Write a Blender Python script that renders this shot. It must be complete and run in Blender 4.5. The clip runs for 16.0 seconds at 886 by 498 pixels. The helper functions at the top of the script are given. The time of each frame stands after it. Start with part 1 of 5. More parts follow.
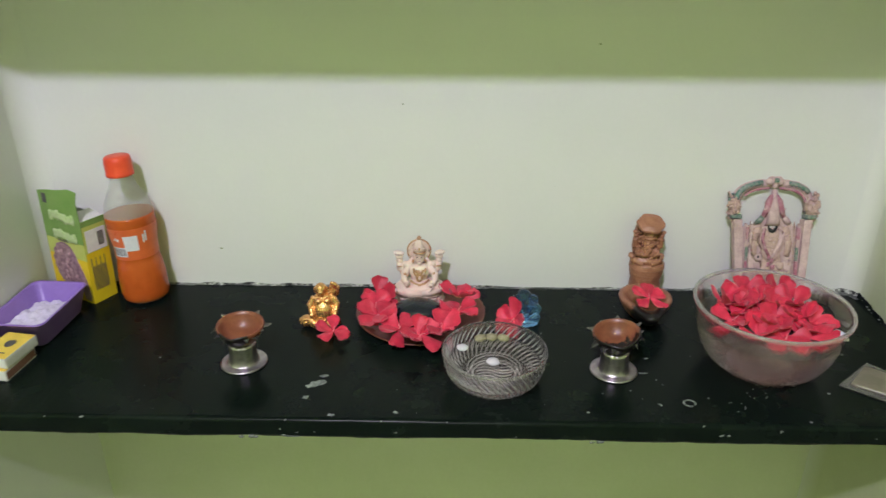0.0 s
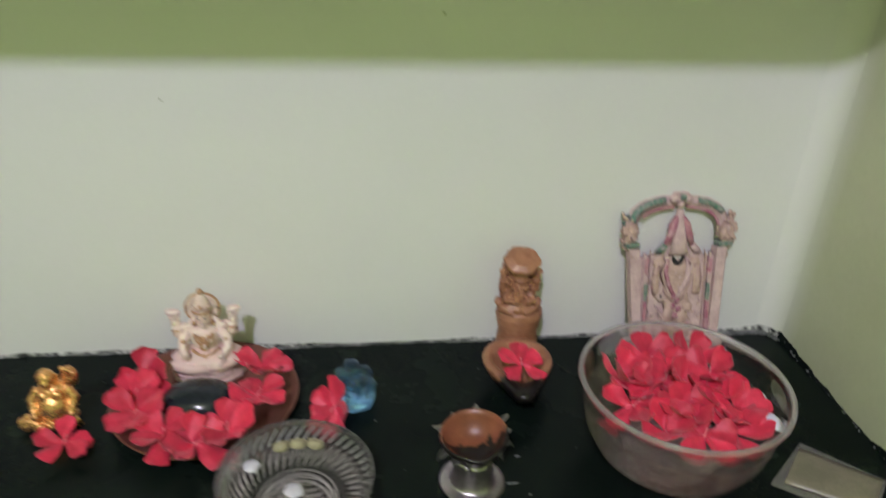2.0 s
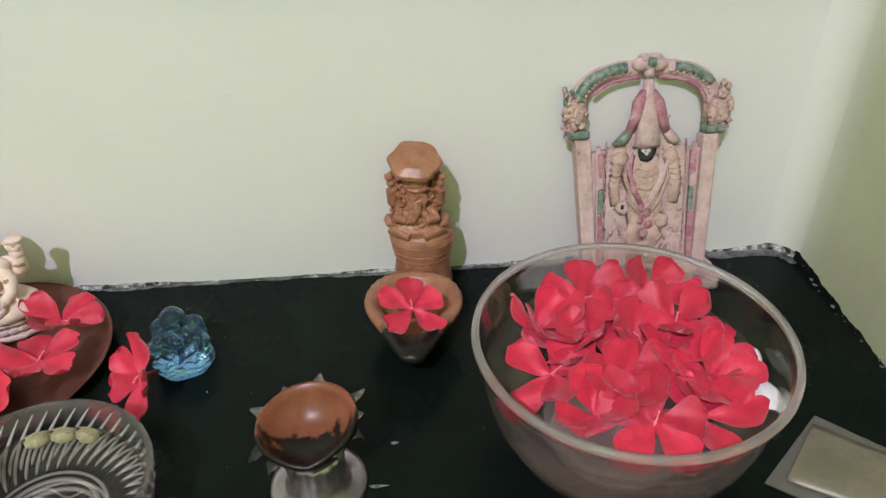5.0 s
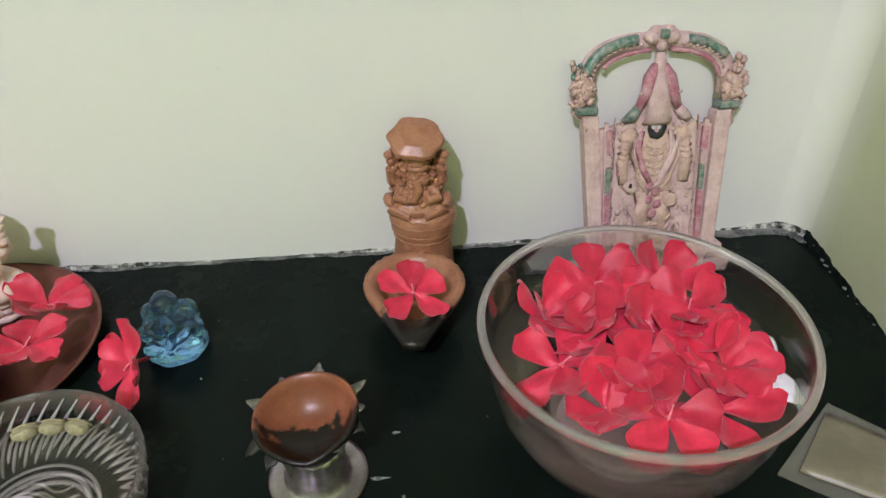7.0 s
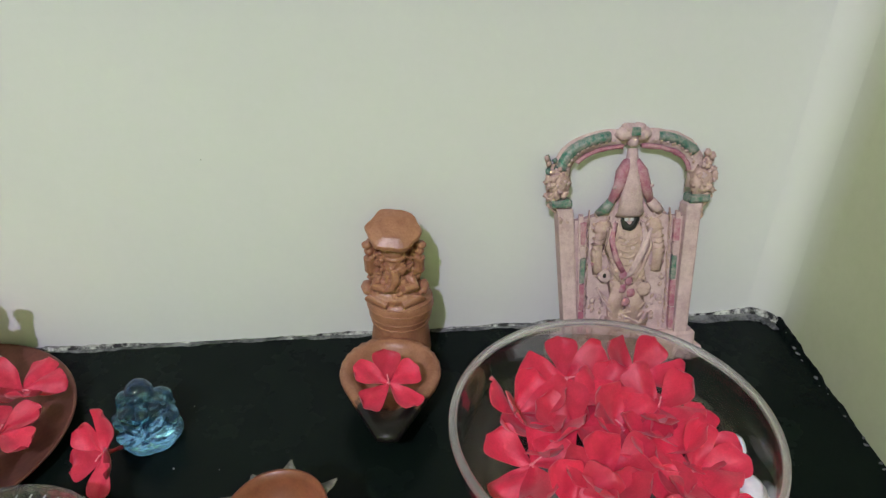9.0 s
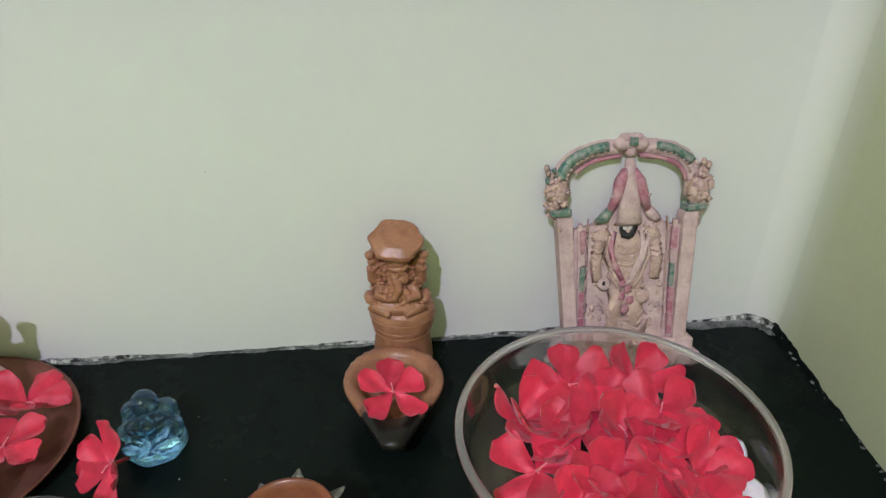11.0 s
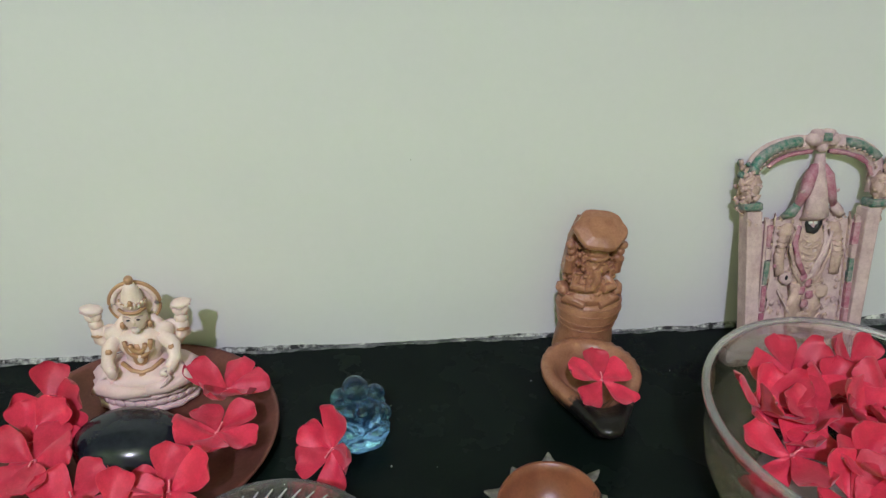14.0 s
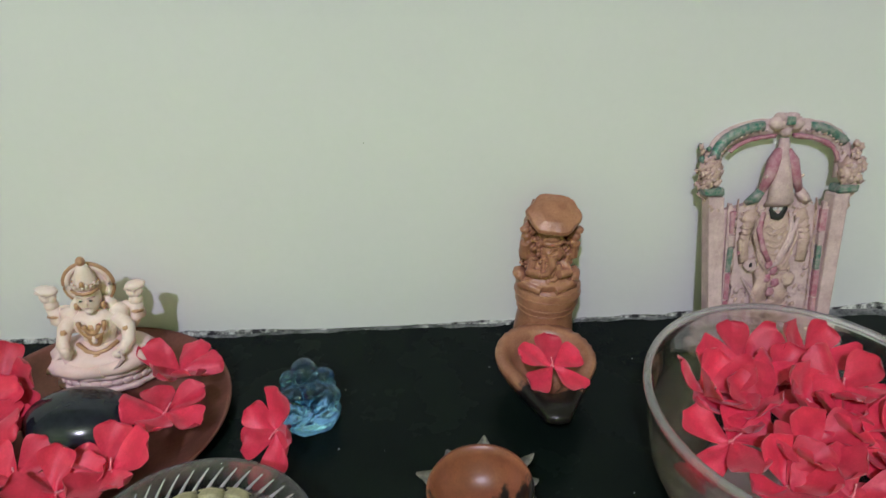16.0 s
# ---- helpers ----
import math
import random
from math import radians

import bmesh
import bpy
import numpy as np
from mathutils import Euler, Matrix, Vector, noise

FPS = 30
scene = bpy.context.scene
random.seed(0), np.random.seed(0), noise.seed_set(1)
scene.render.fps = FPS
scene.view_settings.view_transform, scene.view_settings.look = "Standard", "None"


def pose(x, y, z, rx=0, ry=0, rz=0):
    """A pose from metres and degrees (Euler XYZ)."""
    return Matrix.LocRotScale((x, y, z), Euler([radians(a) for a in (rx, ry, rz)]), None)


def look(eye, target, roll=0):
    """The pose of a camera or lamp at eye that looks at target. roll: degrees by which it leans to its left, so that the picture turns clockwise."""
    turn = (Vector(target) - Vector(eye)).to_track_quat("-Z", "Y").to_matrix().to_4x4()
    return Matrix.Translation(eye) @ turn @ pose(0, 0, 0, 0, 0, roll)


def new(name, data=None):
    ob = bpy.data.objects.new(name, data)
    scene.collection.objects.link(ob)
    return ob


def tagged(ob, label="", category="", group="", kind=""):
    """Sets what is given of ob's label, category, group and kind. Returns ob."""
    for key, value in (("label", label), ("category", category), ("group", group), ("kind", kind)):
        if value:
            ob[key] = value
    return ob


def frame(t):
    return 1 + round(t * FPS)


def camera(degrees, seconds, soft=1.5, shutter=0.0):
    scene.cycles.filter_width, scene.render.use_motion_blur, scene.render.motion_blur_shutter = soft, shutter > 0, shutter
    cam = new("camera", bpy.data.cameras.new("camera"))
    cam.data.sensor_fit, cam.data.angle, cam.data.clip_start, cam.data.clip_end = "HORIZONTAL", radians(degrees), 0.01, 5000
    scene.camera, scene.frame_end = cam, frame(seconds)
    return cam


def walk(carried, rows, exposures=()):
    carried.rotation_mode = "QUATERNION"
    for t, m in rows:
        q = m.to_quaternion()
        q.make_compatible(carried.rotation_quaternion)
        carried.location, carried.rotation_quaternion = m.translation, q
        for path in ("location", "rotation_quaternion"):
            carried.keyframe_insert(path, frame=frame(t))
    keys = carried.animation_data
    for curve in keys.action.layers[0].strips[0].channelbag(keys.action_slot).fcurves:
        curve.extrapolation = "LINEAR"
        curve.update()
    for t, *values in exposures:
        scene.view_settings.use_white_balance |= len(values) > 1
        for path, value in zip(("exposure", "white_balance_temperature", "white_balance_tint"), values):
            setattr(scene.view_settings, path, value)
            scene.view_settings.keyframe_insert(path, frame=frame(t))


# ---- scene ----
cam = camera(61.7, 16.0, soft=1.35, shutter=0.5)
PATH = [
    (0, (0.38, 0.033, 1.594), (0.34, 1.839, 0.736), 0.1),
    (0.5, (0.393, 0.069, 1.591), (0.425, 1.87, 0.721), 0.8),
    (1, (0.385, 0.154, 1.57), (0.497, 1.943, 0.683), 1.9),
    (1.2, (0.385, 0.193, 1.588), (0.546, 1.968, 0.678), 2.7),
    (1.5, (0.389, 0.236, 1.602), (0.647, 2.025, 0.745), 2.9),
    (1.7, (0.418, 0.272, 1.587), (0.678, 2.06, 0.729), 3.0),
    (2, (0.47, 0.313, 1.554), (0.706, 2.059, 0.609), 2.4),
    (2.2, (0.53, 0.335, 1.52), (0.713, 2.06, 0.532), 1.4),
    (2.5, (0.566, 0.39, 1.491), (0.793, 2.021, 0.356), 3.0),
    (2.7, (0.594, 0.41, 1.463), (0.742, 2.044, 0.309), 0.0),
    (3, (0.601, 0.441, 1.443), (0.758, 2.064, 0.285), -0.3),
    (3.5, (0.613, 0.463, 1.442), (0.727, 2.124, 0.334), -1.3),
    (5.8, (0.607, 0.485, 1.45), (0.769, 2.077, 0.25), 0.4),
    (6, (0.604, 0.488, 1.454), (0.778, 2.059, 0.228), 0.7),
    (6.5, (0.599, 0.492, 1.45), (0.75, 2.068, 0.228), 0.5),
    (7, (0.607, 0.499, 1.442), (0.749, 2.085, 0.232), -0.4),
    (7.5, (0.61, 0.511, 1.445), (0.782, 2.092, 0.232), 0.5),
    (8, (0.608, 0.518, 1.461), (0.774, 2.157, 0.327), 1.2),
    (8.5, (0.612, 0.515, 1.468), (0.784, 2.182, 0.376), 1.3),
    (9, (0.616, 0.507, 1.467), (0.794, 2.168, 0.368), 0.8),
    (11.3, (0.604, 0.501, 1.472), (0.809, 2.181, 0.405), 0.8),
    (11.5, (0.598, 0.494, 1.473), (0.737, 2.186, 0.416), -0.1),
    (12, (0.54, 0.492, 1.469), (0.685, 2.162, 0.378), 1.1),
    (12.5, (0.484, 0.496, 1.455), (0.701, 2.18, 0.399), 1.6),
    (13, (0.473, 0.506, 1.451), (0.763, 2.178, 0.392), 3.1),
    (13.5, (0.465, 0.512, 1.45), (0.739, 2.19, 0.397), 2.5),
    (14, (0.464, 0.51, 1.455), (0.716, 2.195, 0.408), 2.4),
    (14.5, (0.479, 0.502, 1.451), (0.734, 2.183, 0.398), 2.4),
    (15, (0.492, 0.501, 1.456), (0.721, 2.195, 0.419), 1.7),
    (15.5, (0.505, 0.504, 1.456), (0.735, 2.2, 0.421), 1.8),
    (16, (0.511, 0.502, 1.448), (0.695, 2.19, 0.393), 1.5),
]
walk(cam, [(t, look(eye, target, roll)) for t, eye, target, roll in PATH],
     [(0, 0.05, 6500, 11), (1.0, 0.03, 6500, 11), (1.5, -0.14, 6550, 11), (2.0, -0.16, 6550, 11), (2.5, 0.15, 6600, 12), (3.0, 0.36, 6650, 13), (3.5, 0.15, 6580, 13), (6.5, 0.21, 6580, 12.5), (7.3, 0.19, 6550, 12), (8.2, 0.04, 6450, 11), (9.0, -0.01, 6400, 10.5), (11.5, -0.01, 6330, 10), (12.5, -0.05, 6250, 8.8), (16, -0.07, 6250, 8.8)])

# ---- light ----
world = bpy.data.worlds.new("night_outside")
world.use_nodes = True
world.node_tree.nodes["Background"].inputs["Color"].default_value = (0.02, 0.025, 0.04, 1)
world.node_tree.nodes["Background"].inputs["Strength"].default_value = 0.1
scene.world = world

BULB = (0.0, -0.85, 3.02)
lamp = bpy.data.lights.new("bulb_light", "POINT")
lamp.energy, lamp.color, lamp.shadow_soft_size = 162.0, (0.764, 0.680, 0.996), 0.035
lamp_ob = new("bulb_light", lamp)
lamp_ob.location = BULB

# ---- plan of the niche ----
X0, X1 = -0.182, 0.928          # cheeks of the niche
YB, YF = 0.95, 0.653            # back wall, front edge of the shelf
ZS, ZU, ZT = 1.10, 1.0765, 1.661  # shelf top and underside, underside of the shelf above
ROOM = (-1.35, 2.05, -2.3, 3.2)   # x from, x to, y from, ceiling height


# ---- materials ----
def shader(name):
    m = bpy.data.materials.new(name)
    m.use_nodes = True
    t = m.node_tree
    return m, t, t.nodes["Principled BSDF"]


def node(t, kind, **values):
    n = t.nodes.new(kind)
    for key, value in values.items():
        n.inputs[key].default_value = value
    return n


def surface(name, a, b, rough=0.5, metal=0.0, scale=60.0, fine=600.0, bump=0.15, depth=0.001, spread=(0.35, 0.65),
            coat=0.0, sheen=0.0, trans=0.0, ior=1.45, sub=0.0, rough_var=0.1, vary=0.0, spec=0.5, soot=None, shade_from=None):
    """Two colours mixed by noise of two sizes, with fine relief; scale and fine are per metre."""
    m, t, p = shader(name)
    co = t.nodes.new("ShaderNodeTexCoord")
    big = node(t, "ShaderNodeTexNoise", Scale=scale, Detail=5.0, Roughness=0.6)
    small = node(t, "ShaderNodeTexNoise", Scale=fine, Detail=3.0, Roughness=0.6)
    t.links.new(co.outputs["Object"], big.inputs["Vector"])
    t.links.new(co.outputs["Object"], small.inputs["Vector"])
    add = t.nodes.new("ShaderNodeMath")
    add.operation = "MULTIPLY_ADD"
    add.inputs[1].default_value = 0.35
    t.links.new(small.outputs["Fac"], add.inputs[0])
    t.links.new(big.outputs["Fac"], add.inputs[2])
    ramp = t.nodes.new("ShaderNodeMapRange")
    ramp.inputs["From Min"].default_value = spread[0] + 0.17
    ramp.inputs["From Max"].default_value = spread[1] + 0.17
    t.links.new(add.outputs[0], ramp.inputs["Value"])
    mix = t.nodes.new("ShaderNodeMix")
    mix.data_type = "RGBA"
    mix.inputs["A"].default_value = (*a, 1)
    mix.inputs["B"].default_value = (*b, 1)
    t.links.new(ramp.outputs["Result"], mix.inputs["Factor"])
    col = mix.outputs["Result"]
    if shade_from:
        # shade put into the colour: greener and darker to the front, pale again along y
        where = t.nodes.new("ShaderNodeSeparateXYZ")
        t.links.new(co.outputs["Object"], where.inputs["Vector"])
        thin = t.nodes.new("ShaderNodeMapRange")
        thin.inputs["From Min"].default_value, thin.inputs["From Max"].default_value = shade_from[1], shade_from[2]
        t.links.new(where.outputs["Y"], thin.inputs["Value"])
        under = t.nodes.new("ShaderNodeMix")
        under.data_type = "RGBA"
        under.inputs["A"].default_value = (*shade_from[0], 1)
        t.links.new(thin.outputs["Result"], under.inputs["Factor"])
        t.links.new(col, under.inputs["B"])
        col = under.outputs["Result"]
    if vary:
        info = t.nodes.new("ShaderNodeObjectInfo")
        hsv = t.nodes.new("ShaderNodeHueSaturation")
        val = t.nodes.new("ShaderNodeMapRange")
        val.inputs["To Min"].default_value = 1 - vary
        val.inputs["To Max"].default_value = 1 + vary
        t.links.new(info.outputs["Random"], val.inputs["Value"])
        t.links.new(val.outputs["Result"], hsv.inputs["Value"])
        t.links.new(col, hsv.inputs["Color"])
        col = hsv.outputs["Color"]
    if soot:
        # burnt patch: everything beyond a ragged line towards the spout
        sep = t.nodes.new("ShaderNodeSeparateXYZ")
        t.links.new(co.outputs["Object"], sep.inputs["Vector"])
        wild = node(t, "ShaderNodeTexNoise", Scale=soot[2], Detail=4.0)
        t.links.new(co.outputs["Object"], wild.inputs["Vector"])
        edge = t.nodes.new("ShaderNodeMath")
        edge.operation = "MULTIPLY_ADD"
        edge.inputs[1].default_value = soot[1]
        t.links.new(wild.outputs["Fac"], edge.inputs[0])
        t.links.new(sep.outputs["Y"], edge.inputs[2])
        slope = t.nodes.new("ShaderNodeMath")
        slope.operation = "MULTIPLY_ADD"
        slope.inputs[1].default_value = soot[3]
        t.links.new(sep.outputs["Z"], slope.inputs[0])
        t.links.new(edge.outputs[0], slope.inputs[2])
        burn = t.nodes.new("ShaderNodeMapRange")
        burn.inputs["From Min"].default_value = soot[0] + 0.0022
        burn.inputs["From Max"].default_value = soot[0] - 0.0022
        t.links.new(slope.outputs[0], burn.inputs["Value"])
        black = t.nodes.new("ShaderNodeMix")
        black.data_type = "RGBA"
        black.inputs["B"].default_value = (0.010, 0.008, 0.007, 1)
        t.links.new(burn.outputs["Result"], black.inputs["Factor"])
        t.links.new(col, black.inputs["A"])
        col = black.outputs["Result"]
    p.inputs["Specular IOR Level"].default_value = spec
    t.links.new(col, p.inputs["Base Color"])
    rr = t.nodes.new("ShaderNodeMapRange")
    rr.inputs["To Min"].default_value = max(0.02, rough - rough_var)
    rr.inputs["To Max"].default_value = min(1.0, rough + rough_var)
    t.links.new(big.outputs["Fac"], rr.inputs["Value"])
    t.links.new(rr.outputs["Result"], p.inputs["Roughness"])
    if bump:
        bp = node(t, "ShaderNodeBump", Strength=bump, Distance=depth)
        t.links.new(add.outputs[0], bp.inputs["Height"])
        t.links.new(bp.outputs["Normal"], p.inputs["Normal"])
    p.inputs["Metallic"].default_value = metal
    p.inputs["Coat Weight"].default_value = coat
    p.inputs["Sheen Weight"].default_value = sheen
    p.inputs["Transmission Weight"].default_value = trans
    p.inputs["IOR"].default_value = ior
    p.inputs["Subsurface Weight"].default_value = sub
    p.inputs["Subsurface Radius"].default_value = (0.004, 0.0015, 0.001)
    return m


def clear(name, tint, rough=0.0, ior=1.5, bump=0.0, scale=80.0, milk=0.0, thin=0.0):
    """Glass or water; thin is the share of light that goes straight through a thin wall."""
    m, t, p = shader(name)
    if thin:
        see = t.nodes.new("ShaderNodeBsdfTransparent")
        see.inputs["Color"].default_value = (*tint, 1)
        mix = t.nodes.new("ShaderNodeMixShader")
        mix.inputs["Fac"].default_value = thin
        t.links.new(p.outputs["BSDF"], mix.inputs[1])
        t.links.new(see.outputs["BSDF"], mix.inputs[2])
        t.links.new(mix.outputs["Shader"], t.nodes["Material Output"].inputs["Surface"])
    p.inputs["Base Color"].default_value = (*tint, 1)
    p.inputs["Roughness"].default_value = rough
    p.inputs["IOR"].default_value = ior
    p.inputs["Transmission Weight"].default_value = 1.0 - milk
    if bump:
        co = t.nodes.new("ShaderNodeTexCoord")
        big = node(t, "ShaderNodeTexNoise", Scale=scale, Detail=2.0)
        t.links.new(co.outputs["Object"], big.inputs["Vector"])
        bp = node(t, "ShaderNodeBump", Strength=bump, Distance=0.002)
        t.links.new(big.outputs["Fac"], bp.inputs["Height"])
        t.links.new(bp.outputs["Normal"], p.inputs["Normal"])
    return m


def film(name, tint, solid, rough=0.12):
    """Thin clear plastic: partly see-through, with a gloss."""
    m, t, p = shader(name)
    p.inputs["Base Color"].default_value = (*tint, 1)
    p.inputs["Roughness"].default_value = rough
    see = t.nodes.new("ShaderNodeBsdfTransparent")
    mix = t.nodes.new("ShaderNodeMixShader")
    co = t.nodes.new("ShaderNodeTexCoord")
    big = node(t, "ShaderNodeTexNoise", Scale=90.0, Detail=3.0)
    t.links.new(co.outputs["Object"], big.inputs["Vector"])
    rng = t.nodes.new("ShaderNodeMapRange")
    rng.inputs["To Min"].default_value = solid * 0.6
    rng.inputs["To Max"].default_value = solid * 1.4
    t.links.new(big.outputs["Fac"], rng.inputs["Value"])
    t.links.new(rng.outputs["Result"], mix.inputs["Fac"])
    t.links.new(see.outputs["BSDF"], mix.inputs[1])
    t.links.new(p.outputs["BSDF"], mix.inputs[2])
    t.links.new(mix.outputs["Shader"], t.nodes["Material Output"].inputs["Surface"])
    return m


WALL = surface("pale_niche_paint", (0.73, 0.735, 0.70), (0.70, 0.71, 0.67), 0.55, scale=5.0, fine=160.0, bump=0.25, depth=0.0012, spread=(0.3, 0.7))
# the east cheek's shade is in its base colour, growing away from the back wall
CHEEK = surface("shade_green_niche_paint", (0.53, 0.555, 0.385), (0.47, 0.50, 0.33), 0.55, scale=6.0, fine=160.0, bump=0.25, depth=0.0012, spread=(0.3, 0.7), shade_from=((0.73, 0.735, 0.70), YB + 0.003, YB - 0.045))
ROOMP = surface("lime_green_room_paint", (0.49, 0.62, 0.26), (0.45, 0.58, 0.23), 0.55, scale=5.0, fine=160.0, bump=0.25, depth=0.0012)
LOWER = surface("soft_green_wall_paint", (0.61, 0.635, 0.49), (0.56, 0.595, 0.43), 0.55, scale=5.0, fine=160.0, bump=0.25, depth=0.0012)
FLOORM = surface("mosaic_floor", (0.42, 0.40, 0.36), (0.30, 0.28, 0.25), 0.4, scale=20.0, fine=300.0)
BLACK = surface("black_gloss_paint", (0.0028, 0.0056, 0.0043), (0.0062, 0.0106, 0.0084), 0.26, spec=0.10, scale=14.0, fine=420.0, bump=0.3, depth=0.0006, spread=(0.3, 0.75), rough_var=0.12)
CRUMB = surface("chipped_plaster_and_paint", (0.012, 0.014, 0.012), (0.62, 0.63, 0.57), 0.8, scale=120.0, fine=420.0, bump=0.8, depth=0.002, spread=(0.42, 0.66))
FLECK = surface("pale_paint_fleck", (0.28, 0.295, 0.285), (0.08, 0.09, 0.085), 0.7, scale=300.0)
SMUDGE = surface("grey_wall_smudge", (0.25, 0.26, 0.18), (0.40, 0.44, 0.30), 0.7, scale=300.0)
TERRA = surface("terracotta", (0.40, 0.192, 0.110), (0.26, 0.112, 0.060), 0.32, scale=70.0, fine=700.0, bump=0.6, depth=0.0010, soot=(0.012, 0.040, 110.0, 0.70))
TERRA_RED = surface("red_clay_oiled", (0.26, 0.086, 0.044), (0.18, 0.056, 0.029), 0.33, scale=60.0, fine=700.0, bump=0.2, depth=0.0006, soot=(0.0290, 0.046, 95.0, 0.45))
TERRA_PLAIN = surface("red_clay_less_sooty", (0.26, 0.086, 0.044), (0.18, 0.056, 0.029), 0.33, scale=60.0, fine=700.0, bump=0.2, depth=0.0006, soot=(0.0080, 0.034, 75.0, 0.50))
GOLD = surface("gilt", (0.92, 0.52, 0.23), (0.72, 0.36, 0.13), 0.26, metal=0.8, scale=300.0, fine=800.0, bump=0.6, depth=0.0010)
GILT = surface("worn_gold_paint", (0.52, 0.30, 0.155), (0.44, 0.26, 0.15), 0.45, metal=0.2, scale=200.0, fine=900.0, bump=0.3, depth=0.0005)
CREAM = surface("cream_marble_resin", (0.82, 0.675, 0.60), (0.73, 0.57, 0.48), 0.45, scale=70.0, fine=700.0, bump=0.15, depth=0.0005, sub=0.15)
ROSE = surface("blush_marble_resin", (0.80, 0.60, 0.55), (0.72, 0.53, 0.48), 0.5, scale=70.0, fine=700.0, bump=0.15, depth=0.0005, sub=0.15)
DUSTY = surface("dusty_pink_plaster", (0.64, 0.48, 0.45), (0.47, 0.33, 0.31), 0.8, scale=85.0, fine=520.0, bump=0.9, depth=0.0016)
DUSTGOLD = surface("dusty_gold_plaster", (0.60, 0.43, 0.365), (0.49, 0.335, 0.27), 0.5, metal=0.10, scale=140.0, fine=620.0, bump=0.9, depth=0.0016)
PLUM = surface("faded_magenta_paint", (0.36, 0.11, 0.16), (0.50, 0.30, 0.31), 0.6, scale=150.0, fine=800.0, bump=0.3)
EMERALD = surface("green_glitter_paint", (0.03, 0.16, 0.105), (0.32, 0.30, 0.27), 0.4, metal=0.1, scale=260.0, fine=1200.0, bump=0.5)
PITCH = surface("black_enamel", (0.012, 0.012, 0.012), (0.03, 0.03, 0.03), 0.35)
WHITEP = surface("white_enamel", (0.75, 0.73, 0.70), (0.62, 0.60, 0.57), 0.5)
STEEL = surface("dull_steel", (0.54, 0.48, 0.53), (0.30, 0.265, 0.30), 0.38, metal=1.0, scale=60.0, fine=900.0, bump=0.12, depth=0.0004)
COPPER = surface("tarnished_copper", (0.25, 0.100, 0.074), (0.17, 0.066, 0.050), 0.36, metal=0.55, scale=40.0, fine=500.0, bump=0.12, depth=0.0004, rough_var=0.12)
STONE = surface("black_river_stone", (0.010, 0.012, 0.017), (0.019, 0.022, 0.030), 0.15, scale=30.0, fine=300.0, bump=0.05, depth=0.0006)
PETAL = surface("red_petal", (0.67, 0.029, 0.080), (0.53, 0.018, 0.055), 0.50, scale=110.0, fine=900.0, bump=0.25, depth=0.0005, sheen=0.2, sub=0.25, vary=0.16)
STAMEN = surface("pink_stamen", (0.85, 0.35, 0.38), (0.75, 0.16, 0.20), 0.4, scale=200.0)
STALK = surface("red_stalk", (0.42, 0.02, 0.03), (0.26, 0.02, 0.025), 0.5, scale=200.0)
GLASS = clear("clear_glass", (0.98, 0.97, 0.97), milk=0.002, thin=0.55)
# ridges milked white in place of the glints and refraction of clear glass
GLINTRIDGE = clear("glint_white_glass_ridge", (0.98, 0.95, 0.96), rough=0.1, milk=0.55, thin=0.2)
# milk in the clear lip paints in the bright glints along the rim
LIPGLASS = clear("rounded_glass_lip", (0.98, 0.95, 0.97), rough=0.0, milk=0.13, thin=0.15)
PRESSED = clear("pressed_glass", (0.96, 0.97, 0.97), rough=0.015, milk=0.006, thin=0.45)
WATER = clear("water", (0.97, 0.93, 0.93), ior=1.333, bump=0.03, scale=45.0, milk=0.0, thin=0.5)
BLUEGLASS = clear("sky_blue_glass", (0.28, 0.58, 1.0), ior=1.5, bump=0.24, scale=240.0, milk=0.02, thin=0.06)
# pink tint and faint milk stand in for light bounced off the flowers
BOUNCEWATER = clear("pink_bounce_water", (0.97, 0.89, 0.90), ior=1.333, bump=0.03, scale=45.0, milk=0.011, thin=0.5)
# foot milked white to stand in for light caught in clear glass
FOOTGLASS = clear("lit_white_glass_foot", (0.97, 0.96, 0.96), rough=0.12, milk=0.85, thin=0.1)
BANDGLASS = clear("misted_glass_band", (0.97, 0.94, 0.96), rough=0.05, milk=0.05, thin=0.45)
LILAC = surface("white_disc", (0.66, 0.64, 0.70), (0.54, 0.52, 0.59), 0.5, scale=200.0, sub=0.2)
BRIGHTPATCH = surface("bright_refracted_patch", (0.86, 0.84, 0.90), (0.76, 0.74, 0.81), 0.5, scale=200.0, sub=0.2)
POD = surface("pale_green_pod", (0.37, 0.335, 0.21), (0.25, 0.225, 0.13), 0.55, scale=220.0, fine=900.0)
LEAFDRY = surface("grey_dried_leaf", (0.22, 0.205, 0.165), (0.08, 0.08, 0.065), 0.6, scale=150.0, fine=800.0)
LEAFDARK = surface("dark_dried_leaf", (0.008, 0.008, 0.007), (0.035, 0.034, 0.030), 0.5, scale=150.0, fine=800.0)
CAPM = surface("red_orange_plastic", (0.80, 0.085, 0.03), (0.74, 0.07, 0.026), 0.35, scale=80.0, bump=0.05)
SODA = surface("orange_drink", (0.54, 0.112, 0.020), (0.46, 0.086, 0.014), 0.12, scale=25.0, fine=60.0, bump=0.0, sub=0.1)
SODATOP = surface("orange_drink_surface", (0.36, 0.12, 0.045), (0.30, 0.10, 0.04), 0.15, scale=25.0, bump=0.0)
PET = film("clear_bottle_plastic", (0.52, 0.55, 0.50), 0.28)
SLEEVE = surface("orange_label", (0.72, 0.15, 0.04), (0.65, 0.13, 0.035), 0.3, scale=80.0, bump=0.0)
